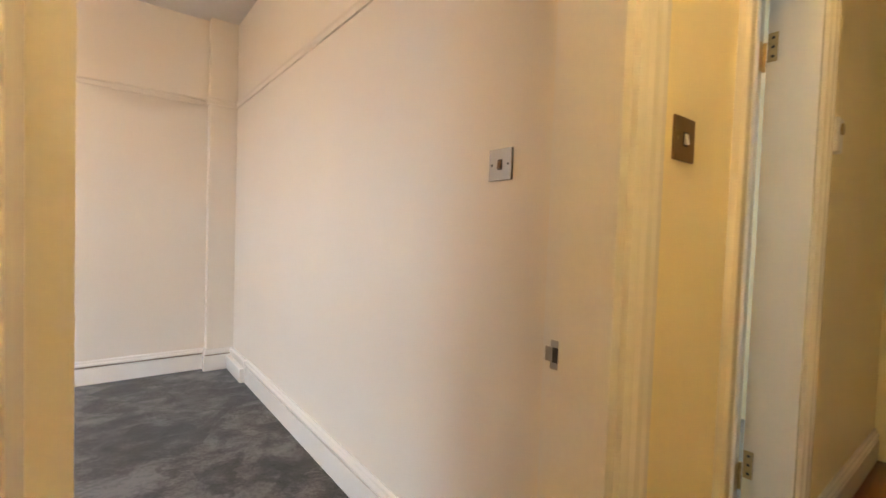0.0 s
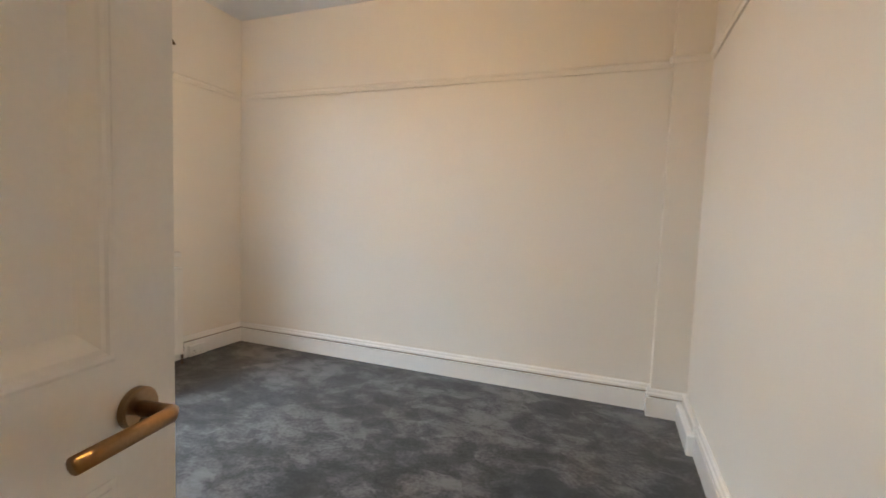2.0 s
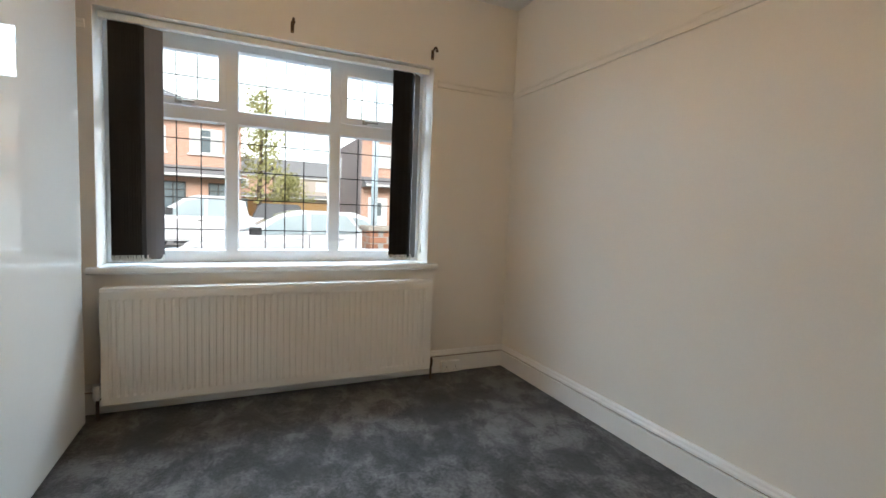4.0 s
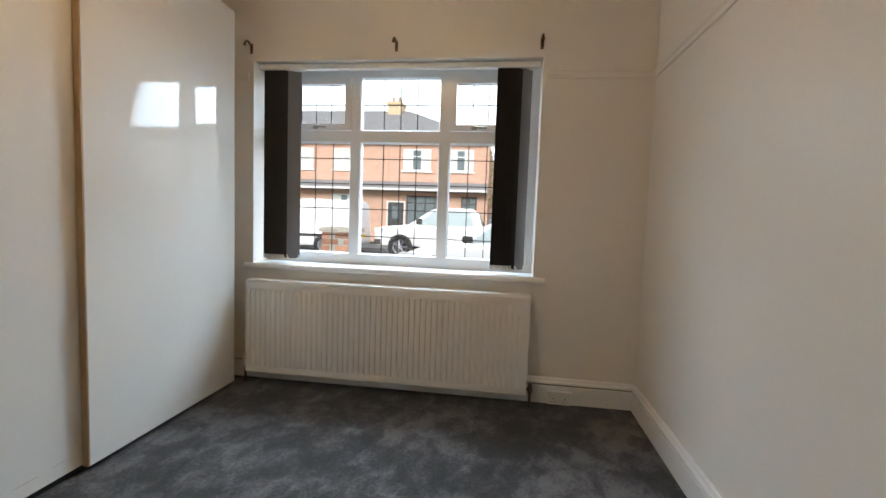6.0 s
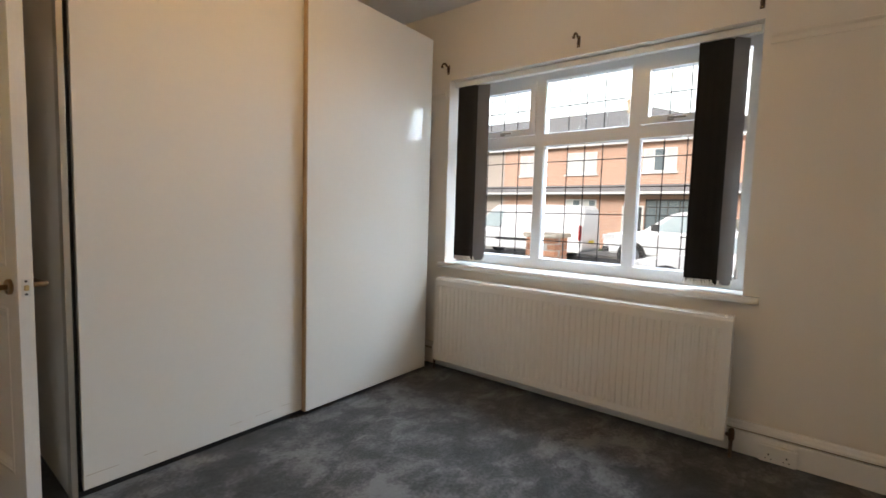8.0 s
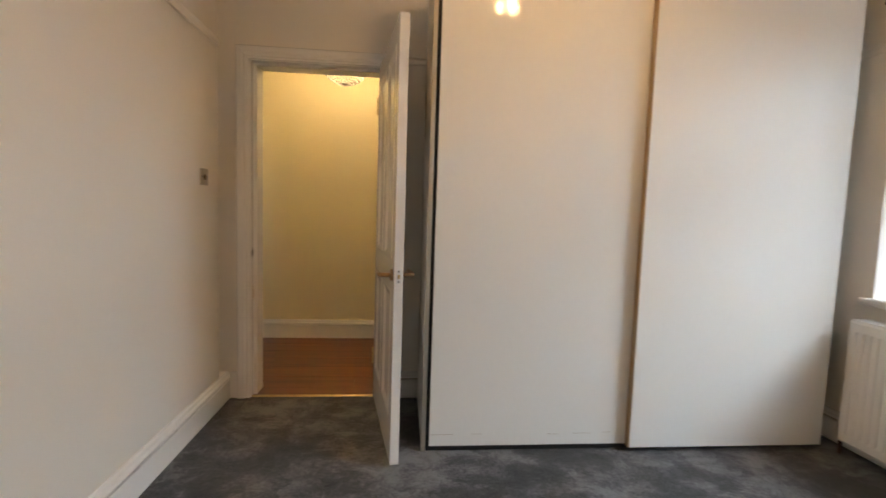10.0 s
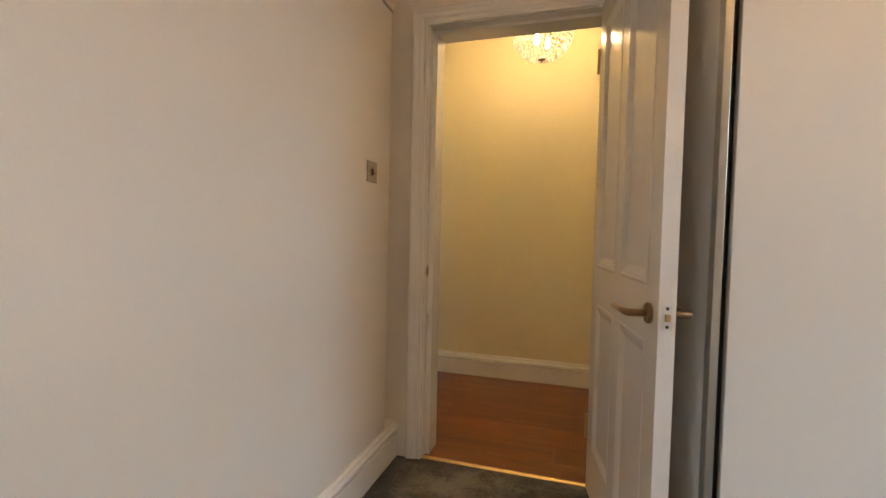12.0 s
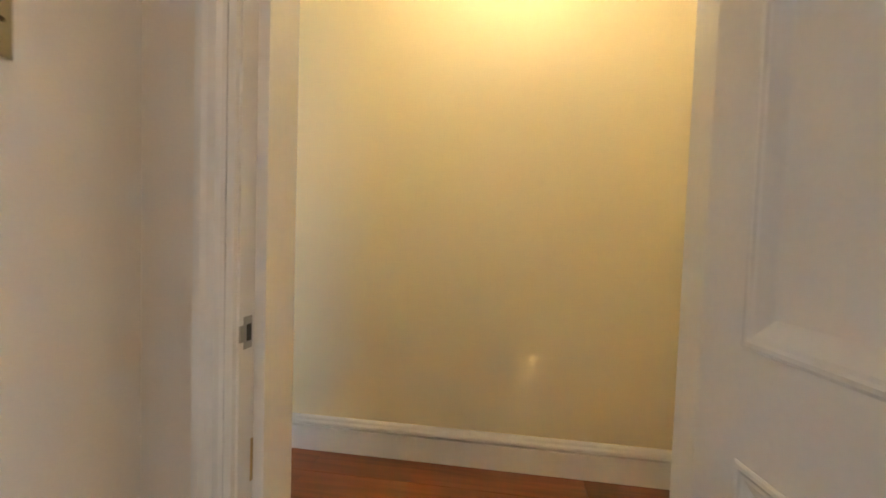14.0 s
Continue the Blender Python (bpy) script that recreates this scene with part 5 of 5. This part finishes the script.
def vehicle(name, x, y0, length, width, label, paint, side, glass, wheels, wheel_r, pillars, lights, plate=None):
    """A vehicle standing along the street, front towards -y. side: outline (0..1 along the length from the front, height above the road);
    glass: window outlines in the same terms; the visible flank faces +x."""
    g = GROUND - 0.02
    car = thing(name, (x, y0 + length / 2, g), label, "car" if name != "van" else "van")
    body = bmesh.new()
    n = len(side)
    belt = max(h for _, h in side) * 0.60

    def inset(h):
        return 0.0 if h < belt else (h - belt) * 0.32

    def low(h):
        return 0.04 if h < 0.3 else 0.0

    r0 = [body.verts.new((x - width / 2 + inset(h) + low(h), y0 + f * length, g + h)) for f, h in side]
    r1 = [body.verts.new((x + width / 2 - inset(h) - low(h), y0 + f * length, g + h)) for f, h in side]
    for i in range(n):
        body.faces.new((r0[i], r0[(i + 1) % n], r1[(i + 1) % n], r1[i]))
    f0, f1 = body.faces.new(r0[::-1]), body.faces.new(r1)
    bmesh.ops.triangulate(body, faces=[f0, f1])
    bmesh.ops.bevel(body, geom=[e for e in body.edges if len(e.link_faces) == 2 and e.calc_face_angle(0) > 0.9], offset=0.05, segments=3, affect="EDGES")
    part("body", body, paint, car, smooth=False)
    for outline in glass:
        bm = bmesh.new()
        vs = [bm.verts.new((x + width / 2 - inset(h) + 0.012, y0 + f * length, g + h)) for f, h in outline]
        ws = [bm.verts.new((v.co.x - 0.03, v.co.y, v.co.z)) for v in vs]
        bm.faces.new(vs)
        bm.faces.new(ws[::-1])
        for i in range(len(vs)):
            bm.faces.new((vs[i], vs[(i + 1) % len(vs)], ws[(i + 1) % len(vs)], ws[i]))
        part("side_window", bm, CAR_GLASS, car)
    for (fa, ha), (fb, hb) in pillars:
        bm = bmesh.new()
        wa, wb = width / 2 - inset(ha) - 0.10, width / 2 - inset(hb) - 0.10
        d = 0.015
        vs = [bm.verts.new(p) for p in ((x - wa, y0 + fa * length, g + ha + d), (x + wa, y0 + fa * length, g + ha + d), (x + wb, y0 + fb * length, g + hb + d), (x - wb, y0 + fb * length, g + hb + d))]
        ws = [bm.verts.new((v.co.x, v.co.y, v.co.z - 0.03)) for v in vs]
        bm.faces.new(vs)
        bm.faces.new(ws[::-1])
        for i in range(4):
            bm.faces.new((vs[i], vs[(i + 1) % 4], ws[(i + 1) % 4], ws[i]))
        part("windscreen", bm, CAR_GLASS, car)
    for f in wheels:
        y = y0 + f * length
        arch = lathe(bmesh.new(), [(wheel_r * 1.14, -0.02), (wheel_r * 1.14, 0.012), (wheel_r * 0.8, 0.012)], (x + width / 2 - 0.008, y, g + wheel_r), "x", 24)
        part("wheel_arch", arch, TRIM_BLACK, car)
        wheel(car, x + width / 2 - 0.075, y, wheel_r, 1)
        wheel(car, x - width / 2 + 0.10, y, wheel_r, -1)
    for nm, f, h, ln, ht, material in lights:
        part(nm, boxes((x + width / 2 - 0.10, x + width / 2 + 0.012, y0 + f * length - ln / 2, y0 + f * length + ln / 2, g + h, g + h + ht), bevel=0.01), material, car)
    if plate:
        part("number_plate", boxes((x - 0.26, x + 0.26, y0 + length, y0 + length + 0.015, g + plate, g + plate + 0.11)), PLATE_YELLOW, car)
    return car


# white hatchback on the near side
vehicle("hatchback", -10.6, 0.20, 4.35, 1.78, "white five-door hatchback parked along the street", CAR_WHITE,
        [(0.01, 0.28), (0.0, 0.55), (0.05, 0.72), (0.26, 0.93), (0.43, 1.34), (0.52, 1.45), (0.78, 1.44), (0.92, 1.22), (0.985, 0.95), (1.0, 0.5), (0.985, 0.28)],
        [[(0.335, 0.95), (0.445, 1.29), (0.555, 1.38), (0.555, 0.98)], [(0.575, 0.98), (0.575, 1.385), (0.74, 1.37), (0.80, 1.02)], [(0.815, 1.04), (0.765, 1.35), (0.83, 1.28), (0.88, 1.08)]],
        (0.19, 0.80), 0.315, [((0.275, 0.96), (0.43, 1.33))],
        [("headlamp", 0.045, 0.58, 0.34, 0.12, LAMP_LENS), ("tail_lamp", 0.965, 0.80, 0.22, 0.16, RED_LENS), ("wing_mirror", 0.335, 0.95, 0.22, 0.14, TRIM_BLACK), ("sill_strip", 0.5, 0.30, 2.2, 0.05, TRIM_BLACK), ("door_handle", 0.52, 0.86, 0.14, 0.025, LAMP_LENS), ("door_handle", 0.71, 0.88, 0.14, 0.025, LAMP_LENS), ("door_seam", 0.565, 0.35, 0.01, 0.6, TRIM_BLACK)])
# white pickup across the street
pickup = vehicle("pickup_truck", -16.4, -2.05, 5.35, 1.86, "white double-cab pickup truck parked across the street", CAR_WHITE,
        [(0.01, 0.42), (0.0, 0.80), (0.03, 1.05), (0.22, 1.16), (0.36, 1.68), (0.42, 1.78), (0.62, 1.77), (0.665, 1.62), (0.69, 1.16), (0.995, 1.13), (1.0, 0.5), (0.99, 0.42)],
        [[(0.275, 1.17), (0.37, 1.62), (0.46, 1.68), (0.46, 1.16)], [(0.475, 1.16), (0.475, 1.68), (0.61, 1.66), (0.645, 1.18)]],
        (0.17, 0.79), 0.385, [((0.235, 1.19), (0.36, 1.67))],
        [("headlamp", 0.035, 0.86, 0.40, 0.16, LAMP_LENS), ("bumper", 0.02, 0.45, 0.22, 0.18, TRIM_BLACK), ("wing_mirror", 0.29, 1.18, 0.2, 0.2, TRIM_BLACK), ("side_step", 0.47, 0.36, 1.7, 0.06, TRIM_BLACK), ("door_handle", 0.44, 1.02, 0.16, 0.03, TRIM_BLACK)])
bm = bmesh.new()
for v in box(bm, -17.2, -15.6, 1.72, 3.22, 0.79, 1.29):
    if v.co.z > 1.0:
        v.co.y += 0.22 if v.co.y < 2.4 else -0.06
        v.co.x += 0.10 if v.co.x < -16.4 else -0.10
bmesh.ops.bevel(bm, geom=list(bm.edges), offset=0.05, segments=2, affect="EDGES")
part("load_cover", bm, mat("dark_grey_canopy", (0.07, 0.075, 0.085), 0.5, vary=0.08), pickup, "dark grey load bed canopy")
# white van behind it
vehicle("van", -16.4, -7.85, 5.1, 1.92, "white panel van parked across the street", CAR_WHITE,
        [(0.01, 0.32), (0.0, 0.75), (0.04, 0.98), (0.15, 1.12), (0.27, 1.72), (0.33, 1.94), (0.97, 1.94), (0.995, 1.80), (1.0, 0.45), (0.99, 0.32)],
        [[(0.175, 1.12), (0.275, 1.66), (0.385, 1.70), (0.385, 1.10)]],
        (0.16, 0.78), 0.335, [((0.155, 1.13), (0.27, 1.70))],
        [("headlamp", 0.045, 0.75, 0.36, 0.2, LAMP_LENS), ("side_rubbing_strip", 0.60, 0.62, 2.6, 0.10, TRIM_BLACK), ("tail_lamp", 0.985, 0.75, 0.08, 0.5, RED_LENS), ("wing_mirror", 0.21, 1.08, 0.2, 0.24, TRIM_BLACK)], 0.62)
# red car beyond the semi
vehicle("small_car", -16.6, 8.3, 3.9, 1.70, "small red hatchback parked across the street", CAR_RED,
        [(0.01, 0.26), (0.0, 0.55), (0.05, 0.70), (0.25, 0.90), (0.42, 1.30), (0.52, 1.38), (0.80, 1.36), (0.93, 1.10), (0.99, 0.90), (1.0, 0.45), (0.985, 0.26)],
        [[(0.33, 0.92), (0.44, 1.25), (0.56, 1.31), (0.56, 0.94)], [(0.58, 0.94), (0.58, 1.31), (0.78, 1.28), (0.84, 0.98)]],
        (0.18, 0.81), 0.30, [((0.265, 0.92), (0.42, 1.29))],
        [("headlamp", 0.045, 0.56, 0.30, 0.14, LAMP_LENS), ("wing_mirror", 0.33, 0.94, 0.18, 0.12, CAR_RED)])

# ---------------------------------------------------------------- brick garden wall, last
brick_bm = bmesh.new()
box(brick_bm, -0.1025, 0.1025, -0.051, 0.051, -0.0325, 0.0325, bevel=0.004)
brick_mesh = bpy.data.meshes.new("brick")
bmesh.ops.recalc_face_normals(brick_bm, faces=brick_bm.faces)
brick_bm.to_mesh(brick_mesh)
brick_bm.free()
brick_mesh.materials.append(PIER_BRICK)
lay = random.Random(11)
WALL_X = -5.75


def brick(parent, x, y, z, across):
    ob = new("brick", brick_mesh)
    ob.parent = parent
    ob.matrix_parent_inverse = place_of(parent).inverted()
    ob.matrix_basis = pose(x + lay.uniform(-0.002, 0.002), y + lay.uniform(-0.002, 0.002), z, 0, 0, (0 if across else 90) + lay.uniform(-0.6, 0.6))


def brick_pier(y, x=WALL_X, low=0.10, top=0.930):
    pier = thing("garden_pier", (x, y, GROUND + 0.06), "orange-red brick garden wall pier with a coping cap", "brick pier", "garden wall piers")
    h = 0.185
    part("mortar_core", boxes((x - h + 0.006, x + h - 0.006, y - h + 0.006, y + h - 0.006, GROUND + 0.05, top)), MORTAR, pier)
    part("coping_cap", boxes((x - h - 0.03, x + h + 0.03, y - h - 0.03, y + h + 0.03, top, top + 0.05), bevel=0.008), COPING, pier)
    z, k = top - 0.0385, 0
    while z > low:
        s = 1 if k % 2 else -1
        brick(pier, x - s * (h - 0.1025), y - (h - 0.051), z, True)
        brick(pier, x + s * (h - 0.1025), y + (h - 0.051), z, True)
        brick(pier, x + (h - 0.051), y - s * (h - 0.1025) * (1 if s > 0 else 1), z, False)
        brick(pier, x - (h - 0.051), y + s * (h - 0.1025), z, False)
        z -= 0.075
        k += 1


for y in (0.465, 2.96, -2.05):
    brick_pier(y)
for y0, y1 in ((0.66, 2.765), (-1.855, 0.27), (3.155, 6.2), (-5.2, -2.245)):
    low_wall = thing("garden_wall", (WALL_X, (y0 + y1) / 2, GROUND + 0.06), "low orange-red brick garden wall between piers", "garden wall", "garden walls")
    part("mortar_core", boxes((WALL_X - 0.045, WALL_X + 0.045, y0, y1, GROUND + 0.05, 0.665)), MORTAR, low_wall)
    for k in range(6):
        z = 0.665 - 0.0325 - 0.075 * k
        n = int((y1 - y0) / 0.215)
        step = (y1 - y0) / n
        for i in range(n if k % 2 == 0 else n - 1):
            brick(low_wall, WALL_X, y0 + step * (i + (0.5 if k % 2 == 0 else 1.0)), z, False)

# laminate boards of the hall
board_mesh = {}
rnd_board = random.Random(2)
for row in range(6):
    y0 = HALL_S + 0.0 + row * 0.191
    off = rnd_board.uniform(0, 1.0)
    x = -2.4 - off
    while x < 2.4:
        a, b = max(x, -2.4), min(x + 1.2, 2.4)
        if b - a > 0.05:
            bm = boxes((a + 0.0008, b - 0.0008, y0 + 0.0008, min(y0 + 0.191, HALL_N) - 0.0008, -0.012, -0.002), bevel=0.001)
            part("floor_board", bm, LAMINATE, hall_floor)
        x += 1.2
bm = boxes((DOOR_W + 0.025, DOOR_E - 0.025, HALL_N, -0.03, -0.012, -0.002), bevel=0.001)
part("floor_board", bm, LAMINATE, hall_floor)
